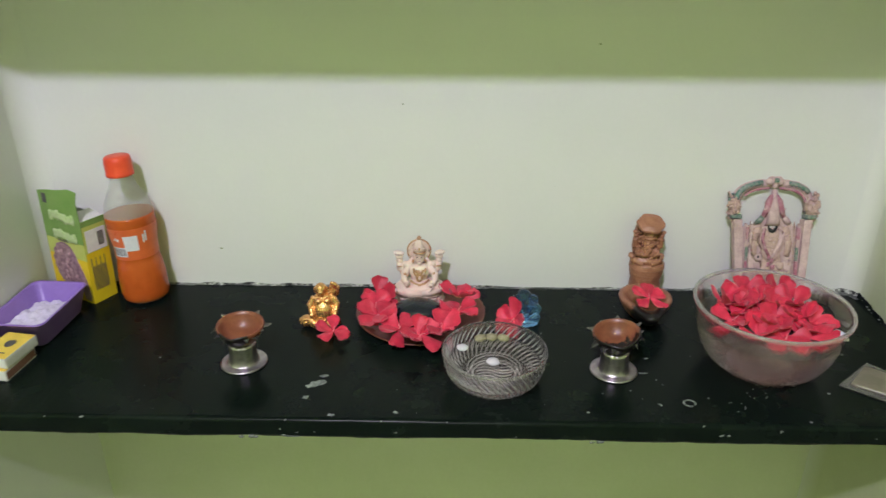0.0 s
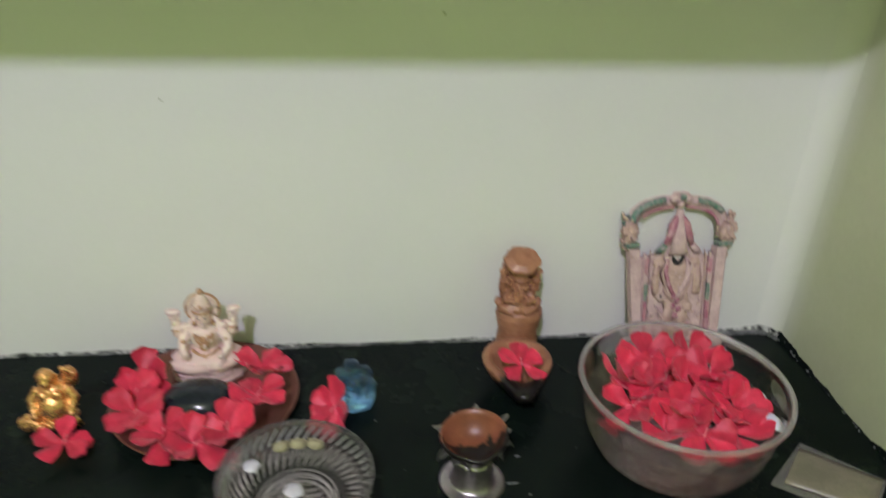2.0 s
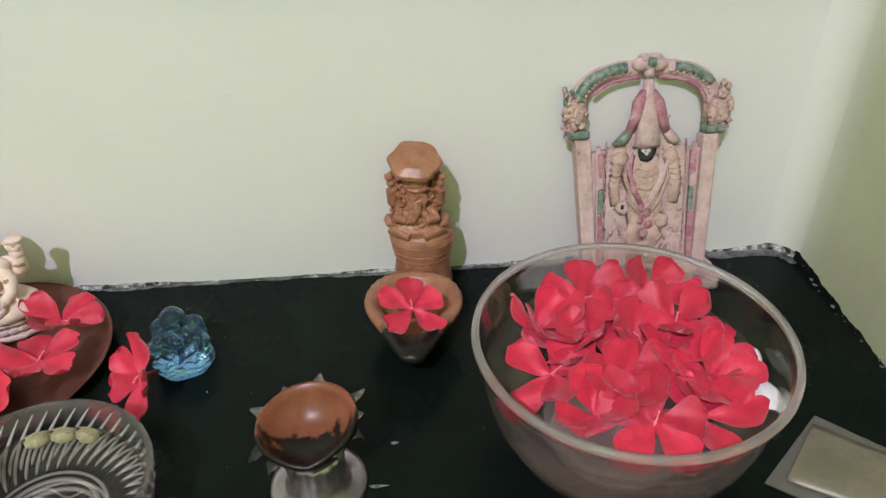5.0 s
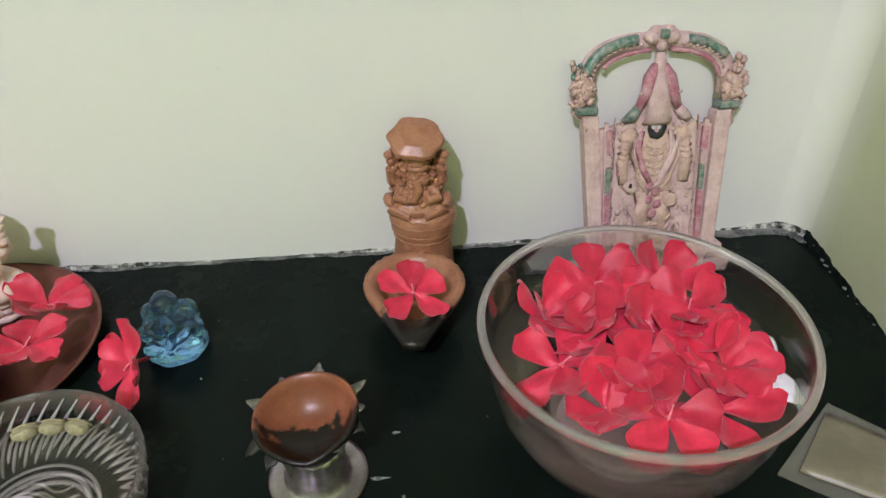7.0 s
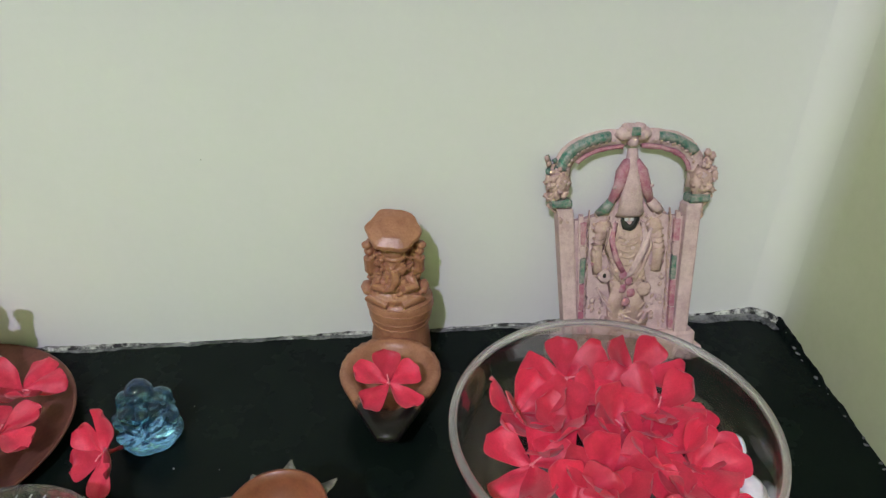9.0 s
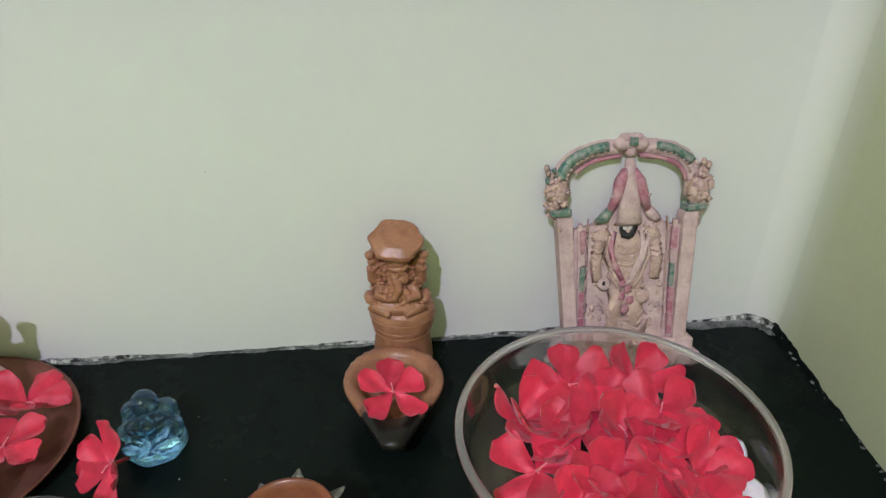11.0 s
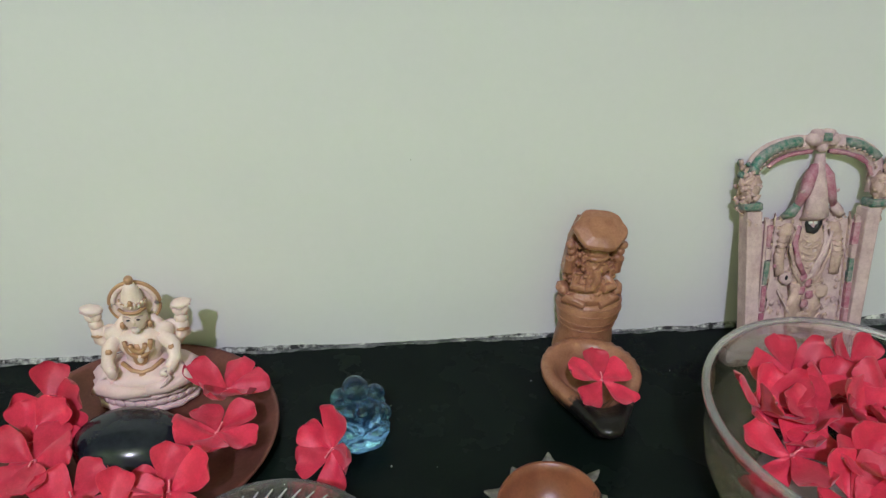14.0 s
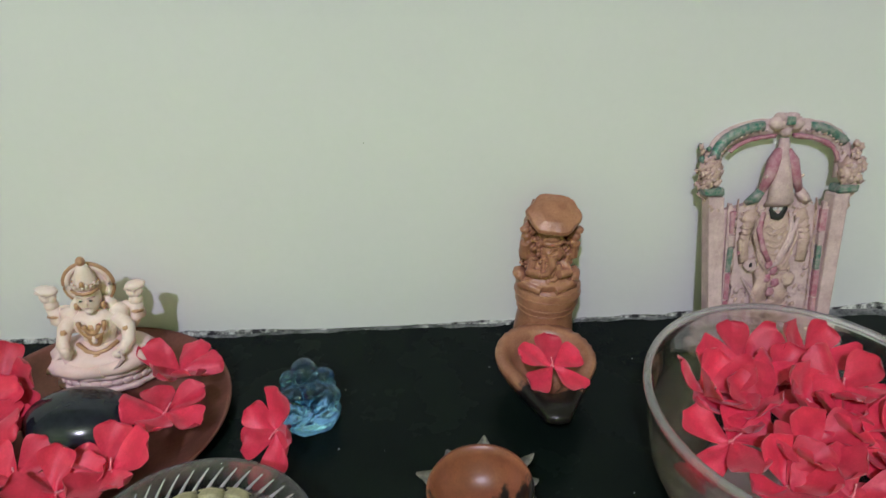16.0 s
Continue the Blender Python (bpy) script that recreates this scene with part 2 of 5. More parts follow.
LABELW = surface("white_label", (0.78, 0.78, 0.80), (0.70, 0.70, 0.73), 0.5, scale=120.0, bump=0.0)
INK = surface("dark_print", (0.06, 0.055, 0.06), (0.10, 0.09, 0.10), 0.5, bump=0.0)
CARTON_G = surface("green_carton", (0.17, 0.32, 0.07), (0.22, 0.36, 0.10), 0.4, scale=30.0, bump=0.05)
CARTON_L = surface("lime_carton", (0.45, 0.52, 0.10), (0.52, 0.58, 0.16), 0.4, scale=30.0, bump=0.05)
CARTON_Y = surface("yellow_carton", (0.78, 0.58, 0.02), (0.72, 0.52, 0.02), 0.4, scale=30.0, bump=0.05)
CARTON_W = surface("white_carton_inside", (0.70, 0.70, 0.66), (0.60, 0.60, 0.56), 0.6, scale=60.0)
MAUVE = surface("purple_brown_print", (0.17, 0.085, 0.12), (0.42, 0.27, 0.30), 0.4, scale=120.0, bump=0.0)
PALEPINK = surface("pale_pink_print", (0.60, 0.42, 0.42), (0.40, 0.20, 0.26), 0.4, scale=220.0, bump=0.0)
PALEGREEN = surface("pale_green_print", (0.55, 0.66, 0.36), (0.40, 0.55, 0.22), 0.4, scale=200.0, bump=0.0)
VIOLET = surface("violet_plastic", (0.285, 0.175, 0.52), (0.25, 0.15, 0.46), 0.36, scale=40.0, bump=0.06)
POWDER = surface("white_powder", (0.72, 0.68, 0.80), (0.60, 0.56, 0.70), 0.9, scale=160.0, fine=900.0, bump=0.7, depth=0.0015)
MATCHY = surface("yellow_matchbox_print", (0.80, 0.60, 0.10), (0.72, 0.52, 0.08), 0.5, scale=60.0, bump=0.05)
MATCHW = surface("matchbox_card", (0.62, 0.60, 0.57), (0.52, 0.50, 0.47), 0.7, scale=90.0)
STRIKER = surface("brown_striker", (0.20, 0.085, 0.06), (0.14, 0.06, 0.045), 0.9, scale=500.0)
PACKET = surface("beige_paper_sheet", (0.155, 0.138, 0.098), (0.215, 0.188, 0.142), 0.35, scale=35.0, fine=300.0)
SLEEVECLEAR = film("clear_packet_film", (0.26, 0.25, 0.22), 0.4, 0.15)
LAMPGLASS, _t, _p = shader("bulb_glow")
_p.inputs["Base Color"].default_value = (0.9, 0.9, 0.9, 1)


# ---- building tools ----
def ring_faces(bm, rings, close=True, mat=0):
    n = len(rings[0])
    for a, b in zip(rings, rings[1:]):
        for i in range(n if close else n - 1):
            j = (i + 1) % n
            f = bm.faces.new((a[i], a[j], b[j], b[i]))
            f.material_index, f.smooth = mat, True


def cap(bm, ring, mat=0, flip=False):
    f = bm.faces.new(ring[::-1] if flip else ring)
    f.material_index, f.smooth = mat, True


def lathe(bm, profile, centre=(0, 0, 0), n=40, mat=0, wobble=None, ends=(True, True)):
    """Turns (radius, height) pairs about z; wobble(angle, k) scales the radius."""
    cx, cy, cz = centre
    rings = []
    for k, (r, z) in enumerate(profile):
        ring = []
        for i in range(n):
            a = 2 * math.pi * i / n
            q = r * (wobble(a, k) if wobble else 1.0)
            ring.append(bm.verts.new((cx + q * math.cos(a), cy + q * math.sin(a), cz + z)))
        rings.append(ring)
    ring_faces(bm, rings, True, mat)
    if ends[0]:
        cap(bm, rings[0], mat, True)
    if ends[1]:
        cap(bm, rings[-1], mat)
    return rings


def blob(bm, centre, radii, rot=(0, 0, 0), mat=0, n=12, bumpy=0.0):
    """An ellipsoid, uneven if bumpy."""
    m = pose(*centre, *rot)
    rows = max(5, n // 2 + 1)
    rings = []
    for k in range(1, rows):
        t = math.pi * k / rows
        ring = []
        for i in range(n):
            a = 2 * math.pi * i / n
            v = Vector((math.sin(t) * math.cos(a), math.sin(t) * math.sin(a), -math.cos(t)))
            s = 1 + bumpy * noise.noise(v * 2.1 + Vector(centre) * 90)
            ring.append(bm.verts.new(m @ Vector((v.x * radii[0] * s, v.y * radii[1] * s, v.z * radii[2] * s))))
        rings.append(ring)
    ring_faces(bm, rings, True, mat)
    cap(bm, rings[0], mat, True)
    cap(bm, rings[-1], mat)


def tube(bm, pts, radii, n=8, mat=0, flat=1.0, up=(0, 0, 1)):
    """A round bar along points; flat squeezes it along its second axis."""
    pts = [Vector(p) for p in pts]
    if not hasattr(radii, "__len__"):
        radii = [radii] * len(pts)
    rings = []
    for k, p in enumerate(pts):
        d = (pts[min(k + 1, len(pts) - 1)] - pts[max(k - 1, 0)]).normalized()
        s = d.cross(Vector(up))
        s = s.normalized() if s.length > 1e-4 else Vector((1, 0, 0))
        u = s.cross(d)
        rings.append([bm.verts.new(p + radii[k] * (math.cos(2 * math.pi * i / n) * s + flat * math.sin(2 * math.pi * i / n) * u)) for i in range(n)])
    ring_faces(bm, rings, True, mat)
    cap(bm, rings[0], mat, True)
    cap(bm, rings[-1], mat)


def hoop(c, rx, rz, a0, a1, n):
    """Like arc, but with a flatter top and squarer haunches."""
    out = []
    for k in range(n + 1):
        a = radians(a0 + (a1 - a0) * k / n)
        u, w = math.cos(a), math.sin(a)
        out.append((c[0] + rx * math.copysign(abs(u) ** 0.74, u), c[1], c[2] + rz * math.copysign(abs(w) ** 0.74, w)))
    return out


def arc(c, rx, rz, a0, a1, n):
    """Points on an arc in the upright plane through c."""
    return [(c[0] + rx * math.cos(radians(a0 + (a1 - a0) * k / n)), c[1], c[2] + rz * math.sin(radians(a0 + (a1 - a0) * k / n))) for k in range(n + 1)]


def slab(bm, lo, hi, mat=0, bevel=0.0, m=None):
    """A box from corner to corner, its edges rounded off."""
    lo, hi = Vector(lo), Vector(hi)
    got = bmesh.ops.create_cube(bm, size=1.0, matrix=Matrix.Translation((lo + hi) / 2) @ Matrix.Diagonal((*(hi - lo), 1)))
    verts = got["verts"]
    faces = {f for v in verts for f in v.link_faces}
    for f in faces:
        f.material_index = mat
    if bevel:
        edges = list({e for v in verts for e in v.link_edges})
        out = bmesh.ops.bevel(bm, geom=edges, offset=bevel, segments=2, affect="EDGES", profile=0.5)
        verts = list({v for f in out["faces"] for v in f.verts} | {v for v in verts if v.is_valid})
        for f in {f for v in verts for f in v.link_faces}:
            f.material_index = mat
    if m is not None:
        bmesh.ops.transform(bm, matrix=m, verts=verts)
    return verts


def prism(bm, outline, y0, y1, mat=0, inner=None):
    """An upright plate: outline in x and z, from y0 (front) to y1 (back)."""
    a = [bm.verts.new((x, y0, z)) for x, z in outline]
    b = [bm.verts.new((x, y1, z)) for x, z in outline]
    n = len(outline)
    faces = [bm.faces.new(a), bm.faces.new(b[::-1])]
    faces += [bm.faces.new((a[j], a[i], b[i], b[j])) for i in range(n) for j in [(i + 1) % n]]
    for f in faces:
        f.material_index = mat


def plate(bm, outline, z0, z1, mat=0):
    """A level plate: outline in x and y, from z0 to z1."""
    a = [bm.verts.new((x, y, z0)) for x, y in outline]
    b = [bm.verts.new((x, y, z1)) for x, y in outline]
    n = len(outline)
    faces = [bm.faces.new(a[::-1]), bm.faces.new(b)]
    faces += [bm.faces.new((a[i], a[j], b[j], b[i])) for i in range(n) for j in [(i + 1) % n]]
    for f in faces:
        f.material_index = mat


def mesh_of(name, bm, mats):
    bmesh.ops.recalc_face_normals(bm, faces=bm.faces)
    me = bpy.data.meshes.new(name)
    bm.to_mesh(me)
    bm.free()
    for m in mats if isinstance(mats, (list, tuple)) else [mats]:
        me.materials.append(m)
    return me


def part(name, bm, mats, parent, label=""):
    ob = new(name, mesh_of(name, bm, mats))
    ob.parent = parent
    return tagged(ob, label) if label else ob


def fuse(ob, voxel, soft_=2):
    """Melt overlapping lumps of one body into a single skin."""
    md = ob.modifiers.new("fuse", "REMESH")
    md.mode, md.voxel_size, md.use_smooth_shade = "VOXEL", voxel, True
    sm = ob.modifiers.new("soften", "SMOOTH")
    sm.factor, sm.iterations = 0.5, soft_
    return ob


def thing(name, bm, mats, label, category, group="", kind="", at=None):
    ob = new(name, mesh_of(name, bm, mats) if bm is not None else None)
    if at is not None:
        ob.matrix_world = at
    return tagged(ob, label, category, group, kind)


# ---- the room ----
def box_part(name, lo, hi, mat, label, bevel=0.0):
    bm = bmesh.new()
    slab(bm, lo, hi, 0, bevel)
    return thing(name, bm, mat, label, name.split("_")[0], kind="structure")


RX0, RX1, RY0, RZ = ROOM
box_part("floor", (RX0 - 0.12, RY0 - 0.12, -0.1), (RX1 + 0.12, YB + 0.12, 0), FLOORM, "grey mosaic floor of the small room")
box_part("ceiling", (RX0 - 0.12, RY0 - 0.12, RZ), (RX1 + 0.12, YB + 0.12, RZ + 0.12), ROOMP, "green painted ceiling of the room")
box_part("wall_north", (X0, YB, ZU), (X1, YB + 0.12, RZ), WALL, "pale green painted back wall of the niche")
box_part("wall_north_lower", (X0, YB, 0), (X1, YB + 0.12, ZU), LOWER, "green painted wall below the altar shelf")
box_part("wall_west", (RX0 - 0.12, RY0, 0), (RX0, YF, RZ), ROOMP, "lime green painted side wall of the room")
box_part("wall_east", (RX1, RY0, 0), (RX1 + 0.12, YF, RZ), ROOMP, "lime green painted side wall of the room")
box_part("wall_south", (RX0 - 0.12, RY0 - 0.12, 0), (RX1 + 0.12, RY0, RZ), ROOMP, "lime green painted wall behind the viewer")
box_part("wall_cheek_west", (RX0 - 0.12, YF - 0.004, 0), (X0, YB + 0.12, RZ), WALL, "pale green painted cheek of the niche", 0.004)
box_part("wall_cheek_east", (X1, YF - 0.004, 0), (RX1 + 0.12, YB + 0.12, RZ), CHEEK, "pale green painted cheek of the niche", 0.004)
box_part("shelf_above", (X0, YF - 0.004, ZT), (X1, YB, ZT + 0.05), WALL, "green painted masonry shelf above the altar shelf", 0.003)

# ceiling bulb
bm = bmesh.new()
lathe(bm, [(0.03, 0.0), (0.032, 0.02), (0.022, 0.05), (0.02, 0.09)], (0, 0, 0.055), 24)
bulb = thing("bulb_holder", bm, WHITEP, "white bulb holder under the ceiling", "lamp", at=pose(BULB[0], BULB[1], BULB[2] - 0.01))
bm = bmesh.new()
tube(bm, [(0, 0, 0.14), (0, 0, RZ - BULB[2] + 0.01)], 0.004, 8)
part("cord", bm, WHITEP, bulb)

# the black shelf, with a slightly uneven worn front arris
bm = bmesh.new()
nx, prof = 160, [(YB, ZU), (YF + 0.002, ZU), (YF, ZU + 0.003), (YF, ZS - 0.004), (YF + 0.0015, ZS - 0.001), (YF + 0.005, ZS), (YF + 0.1, ZS), (YF + 0.2, ZS), (YB, ZS)]
rows = []
for i in range(nx + 1):
    x = X0 + (X1 - X0) * i / nx
    row = []
    for k, (y, z) in enumerate(prof):
        w = 0.0012 * noise.noise((x * 14, k * 0.4, 0.0)) + 0.0006 * noise.noise((x * 70, k * 0.7, 3.0))
        row.append(bm.verts.new((x, y + (w if 0 < k < 6 else 0), z + (0.7 * w if 0 < k < 6 else 0))))
    rows.append(row)
for a, b in zip(rows, rows[1:]):
    for k in range(len(prof) - 1):
        bm.faces.new((a[k], b[k], b[k + 1], a[k + 1])).smooth = k in (1, 3, 4)
bm.faces.new(rows[0]), bm.faces.new(rows[-1])
thing("shelf", bm, BLACK, "black gloss painted masonry altar shelf with chipped front edge", "shelf", kind="structure")


RC = 0.024    # radius of the rounded inner corner


def corner(u):
    """Place and outward way on the rounded east corner, u from 0 at the back wall to 1 at the cheek."""
    a = math.pi / 2 * (1 - u)
    return Vector((X1 - RC + RC * math.cos(a), YB - RC + RC * math.sin(a), ZS - 0.0008)), Vector((-math.cos(a), -math.sin(a), 0))


def cove(name, side, r, mat, label):
    """Rounded upright corner between the back wall and a cheek, side 1 for east and -1 for west."""
    b = bmesh.new()
    xc = X1 if side > 0 else X0
    sheets = []
    for i in range(41):
        z = ZS - 0.002 + (ZT + 0.004 - ZS) * i / 40
        rc = r * (1 + 0.12 * noise.noise((z * 9, side, 0)))
        row = [b.verts.new((xc - side * (rc - (rc + 0.0004) * math.sin(math.pi / 2 * k / 14)), YB - rc + (rc + 0.0004) * math.cos(math.pi / 2 * k / 14), z)) for k in range(15)]
        sheets.append(row)
    ring_faces(b, sheets, False)
    return thing(name, b, mat, label, "wall", kind="structure")


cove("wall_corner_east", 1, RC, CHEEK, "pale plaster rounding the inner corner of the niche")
cove("wall_corner_west", -1, 0.03, WALL, "pale plaster rounding the inner corner of the niche")
bm = bmesh.new()
sheets = []
for i in range(61):
    x = X0 + (X1 - X0) * i / 60
    rc = 0.012 * (1 + 0.25 * noise.noise((x * 11, 2.0, 0)))
    sheets.append([bm.verts.new((x, YB - rc + (rc + 0.0004) * math.cos(math.pi / 2 * k / 8), ZT - rc + (rc + 0.0004) * math.sin(math.pi / 2 * k / 8))) for k in range(9)])
ring_faces(bm, sheets, False)
thing("wall_top_cove", bm, WALL, "plaster rounding under the shelf above", "wall", kind="structure")


def ragged_strip(name, along, base, out, height, seed, mats, label, curve=None):
    """A ragged bead of paint and plaster where shelf meets wall: along and out are directions, base its start."""
    rnd = random.Random(seed)
    b = bmesh.new()
    along, out, base = Vector(along), Vector(out), Vector(base)
    n = int(along.length / 0.0022)
    rings = []
    for i in range(n + 1):
        p = base + along * i / n
        if curve:
            p, out = curve(i / n)
        q = (p.x + p.y) * 60
        h = height * max(0.10, 0.60 + 1.0 * noise.noise((q * 0.12, seed, 0)) + 0.5 * noise.noise((q * 0.6, seed, 2)) + 0.22 * noise.noise((q * 2.2, seed, 3))) + rnd.uniform(0, 0.0003)
        d = 0.0022 + 0.0022 * (0.5 + noise.noise((q * 0.4, seed, 5))) + rnd.uniform(0, 0.0003)
        rings.append([b.verts.new(p - out * 0.001), b.verts.new(p + out * d), b.verts.new(p + out * d * 0.75 + Vector((0, 0, h * 0.45))),
                      b.verts.new(p + out * (0.0009 + rnd.uniform(0, 0.0006)) + Vector((0, 0, h))), b.verts.new(p - out * 0.001 + Vector((0, 0, h)))])
    for a, c in zip(rings, rings[1:]):
        for k in range(4):
            f = b.faces.new((a[k], c[k], c[k + 1], a[k + 1]))
            f.material_index = 0
    return thing(name, b, mats, label, "trim", kind="structure")


ragged_strip("trim_back", (X1 - X0, 0, 0), (X0, YB, ZS - 0.0008), (0, -1, 0), 0.0046, 3, CRUMB, "ragged seam of black paint and crumbled white plaster")
ragged_strip("trim_east", (0, YB - YF - 0.01, 0), (X1, YF + 0.006, ZS - 0.0008), (-1, 0, 0), 0.008, 7, BLACK, "ragged black paint edge along the side wall")
ragged_strip("trim_corner", (1.6 * RC, 0, 0), (X1, YB, ZS), (0, -1, 0), 0.0075, 5, CRUMB, "crumbled grey plaster edge round the corner", corner)
ragged_strip("trim_west", (0, YB - YF - 0.01, 0), (X0, YF + 0.006, ZS - 0.0008), (1, 0, 0), 0.007, 9, BLACK, "ragged black paint edge along the side wall")


# bare grey band where the black paint stops short of the wall
WORN = surface("bare_grey_cement", (0.20, 0.205, 0.195), (0.045, 0.05, 0.046), 0.85, scale=70.0, fine=600.0, bump=0.6, depth=0.0015, spread=(0.40, 0.62))
bm = bmesh.new()
rows = []
for i in range(331):
    x = X0 + 0.004 + (X1 - X0 - 0.008) * i / 330
    w = 0.0035 + 0.0075 * max(0.0, min(1.0, (x - 0.80) / 0.07)) + 0.0028 * noise.noise((x * 40, 1.5, 0)) + 0.0016 * noise.noise((x * 190, 4.5, 0))
    rows.append([bm.verts.new((x, YB - 0.0005, ZS - 0.0004)), bm.verts.new((x, YB - 0.0005, ZS + 0.0010)), bm.verts.new((x, YB - max(0.001, 0.8 * w), ZS + 0.0009)), bm.verts.new((x, YB - max(0.0014, w), ZS - 0.0004))])
for a, b in zip(rows, rows[1:]):
    for k in range(3):
        bm.faces.new((a[k], b[k], b[k + 1], a[k + 1]))
rows = []
for i in range(41):
    p, o = corner(i / 40)
    w = 0.0105 - 0.006 * abs(i / 40 - 0.4) + 0.0026 * noise.noise((i * 0.35, 7.5, 0)) + 0.0016 * noise.noise((i * 1.3, 2.5, 0))
    q, r = p + o * max(0.001, 0.8 * w), p + o * max(0.0014, w)
    rows.append([bm.verts.new((p.x, p.y, ZS - 0.0004)), bm.verts.new((p.x, p.y, ZS + 0.0012)), bm.verts.new((q.x, q.y, ZS + 0.0011)), bm.verts.new((r.x, r.y, ZS - 0.0004))])
for a, b in zip(rows, rows[1:]):
    for k in range(3):
        bm.faces.new((a[k], b[k], b[k + 1], a[k + 1]))
thing("trim_bare_band", bm, WORN, "bare grey cement band along the back of the shelf", "trim", kind="structure")

# flecks and rings on the shelf
def fleck(bm, x, y, z, r, rnd, stretch=1.0, turn=0.0, m=None):
    n = rnd.randint(5, 8) if r < 0.0025 else rnd.randint(11, 15)
    pts = []
    for i in range(n):
        a = 2 * math.pi * i / n
        q = r * rnd.uniform(0.45, 1.15)
        u, v = q * math.cos(a) * stretch, q * math.sin(a)
        pts.append((x + u * math.cos(turn) - v * math.sin(turn), y + u * math.sin(turn) + v * math.cos(turn)))
    plate(bm, pts, z - 0.0002, z + rnd.uniform(0.0003, 0.0007))


rnd = random.Random(11)
bm = bmesh.new()
for x, y, r, s, a in ((0.222, 0.715, 0.0065, 1.9, 0.5), (0.228, 0.731, 0.003, 2.0, 0.2), (0.216, 0.691, 0.0035, 1.5, 0.0), (0.248, 0.6615, 0.0028, 1.3, 0.0),
                      (0.316, 0.667, 0.0030, 1.2, 0.4), (0.600, 0.687, 0.0019, 1.6, -0.6), (0.594, 0.746, 0.0016, 3.2, 0.0), (0.606, 0.733, 0.0014, 1.0, 0.0),
                      (0.611, 0.724, 0.0015, 0.8, 0.0), (0.604, 0.776, 0.0012, 2.0, 0.0), (0.573, 0.712, 0.0011, 1.0, 0.0), (0.541, 0.706, 0.0011, 1.0, 0.0),
                      (0.79, 0.712, 0.0024, 1.0, 0.0), (0.75, 0.662, 0.0020, 1.4, 0.1), (0.52, 0.672, 0.002, 1.0, 0.0), (0.655, 0.70, 0.0013, 1, 0), (0.84, 0.79, 0.0016, 1, 0)):
    fleck(bm, x, y, ZS + 0.0002, r, rnd, s, a)
for i in range(24):
    fleck(bm, rnd.uniform(X0 + 0.1, X1 - 0.03), YF + 0.01 + 0.27 * rnd.random() ** 1.3, ZS + 0.0002, 0.00035 + 0.0007 * rnd.random() ** 3, rnd)
thing("paint_flecks", bm, FLECK, "pale flecks and crumbs scattered on the black shelf", "flecks", kind="stuff")

bm = bmesh.new()
for i in range(17):
    x = X0 + 0.05 + (X1 - X0 - 0.1) * rnd.random()
    r = 0.0004 + 0.0013 * rnd.random() ** 2.5
    y, z = (YF + 0.0008, ZS - 0.001) if rnd.random() < 0.4 else (YF + 0.0004, ZU + rnd.uniform(0.002, 0.012))
    blob(bm, (x, y, z), (r * rnd.uniform(1.2, 3.5), 0.0011, r), (0, rnd.uniform(-20, 20), 0), 0, 7, 0.5)
for x, z, r in ((0.162, 1.077, 0.005), (0.205, 1.079, 0.004), (0.53, 1.076, 0.0045), (0.72, 1.094, 0.003), (0.66, 1.088, 0.003)):
    for k in range(5):
        blob(bm, (x + rnd.uniform(-1, 1) * 2 * r, YF + 0.0004, z + rnd.uniform(-0.3, 0.3) * r), (r * rnd.uniform(0.3, 1), 0.0011, r * rnd.uniform(0.2, 0.5)), (0, 0, 0), 0, 7, 0.6)
thing("edge_chips", bm, FLECK, "pale worn chips along the shelf's front edge", "chips", kind="stuff")

bm = bmesh.new()
for i in range(26):
    y = YF + 0.02 + (YB - YF - 0.05) * rnd.random()
    r = rnd.uniform(0.0004, 0.0012)
    blob(bm, (X1 - 0.0015 - 0.004 * rnd.random() ** 2, y, ZS + 0.004 * rnd.random() ** 2), (r, r * rnd.uniform(1, 2), r * 0.8), (0, 0, rnd.uniform(0, 90)), 0, 7, 0.6)
for i in range(30):
    p, o = corner(rnd.random())
    p = p + o * 0.008 * rnd.random()
    r = rnd.uniform(0.0006, 0.0018)
    blob(bm, (p.x, p.y, ZS + 0.001), (r, r * 1.4, r * 0.8), (0, 0, rnd.uniform(0, 90)), 0, 7, 0.6)
thing("plaster_crumbs", bm, WORN, "grey plaster crumbs along the foot of the side wall", "crumbs", kind="stuff")

for x, y, r in ((0.632, 0.691, 0.0060), (0.711, 0.709, 0.0105), (0.681, 0.686, 0.009)):
    bm = bmesh.new()
    for k in range(26):
        a = 2 * math.pi * k / 26
        if rnd.random() < (0.15 if r < 0.0088 else 0.72):
            continue
        fleck(bm, r * math.cos(a), r * 0.9 * math.sin(a), 0.0002, rnd.uniform(0.0006, 0.0013) * (1.3 if r < 0.0088 else 0.7), rnd)
    thing("ring_mark", bm, FLECK, "broken pale ring mark on the black shelf", "mark", at=pose(x, y, ZS))

bm = bmesh.new()
for x, z, r in ((0.549, 1.434, 0.0016), (0.054, 1.156, 0.0022), (0.309, 1.359, 0.0012), (0.506, 1.251, 0.0004)):
    blob(bm, (x, YB, z), (r, 0.0006, r * 0.8), (0, 0, 0), 0, 8, 0.4)
thing("wall_specks", bm, SMUDGE, "small dark specks on the pale green wall", "specks", kind="stuff")


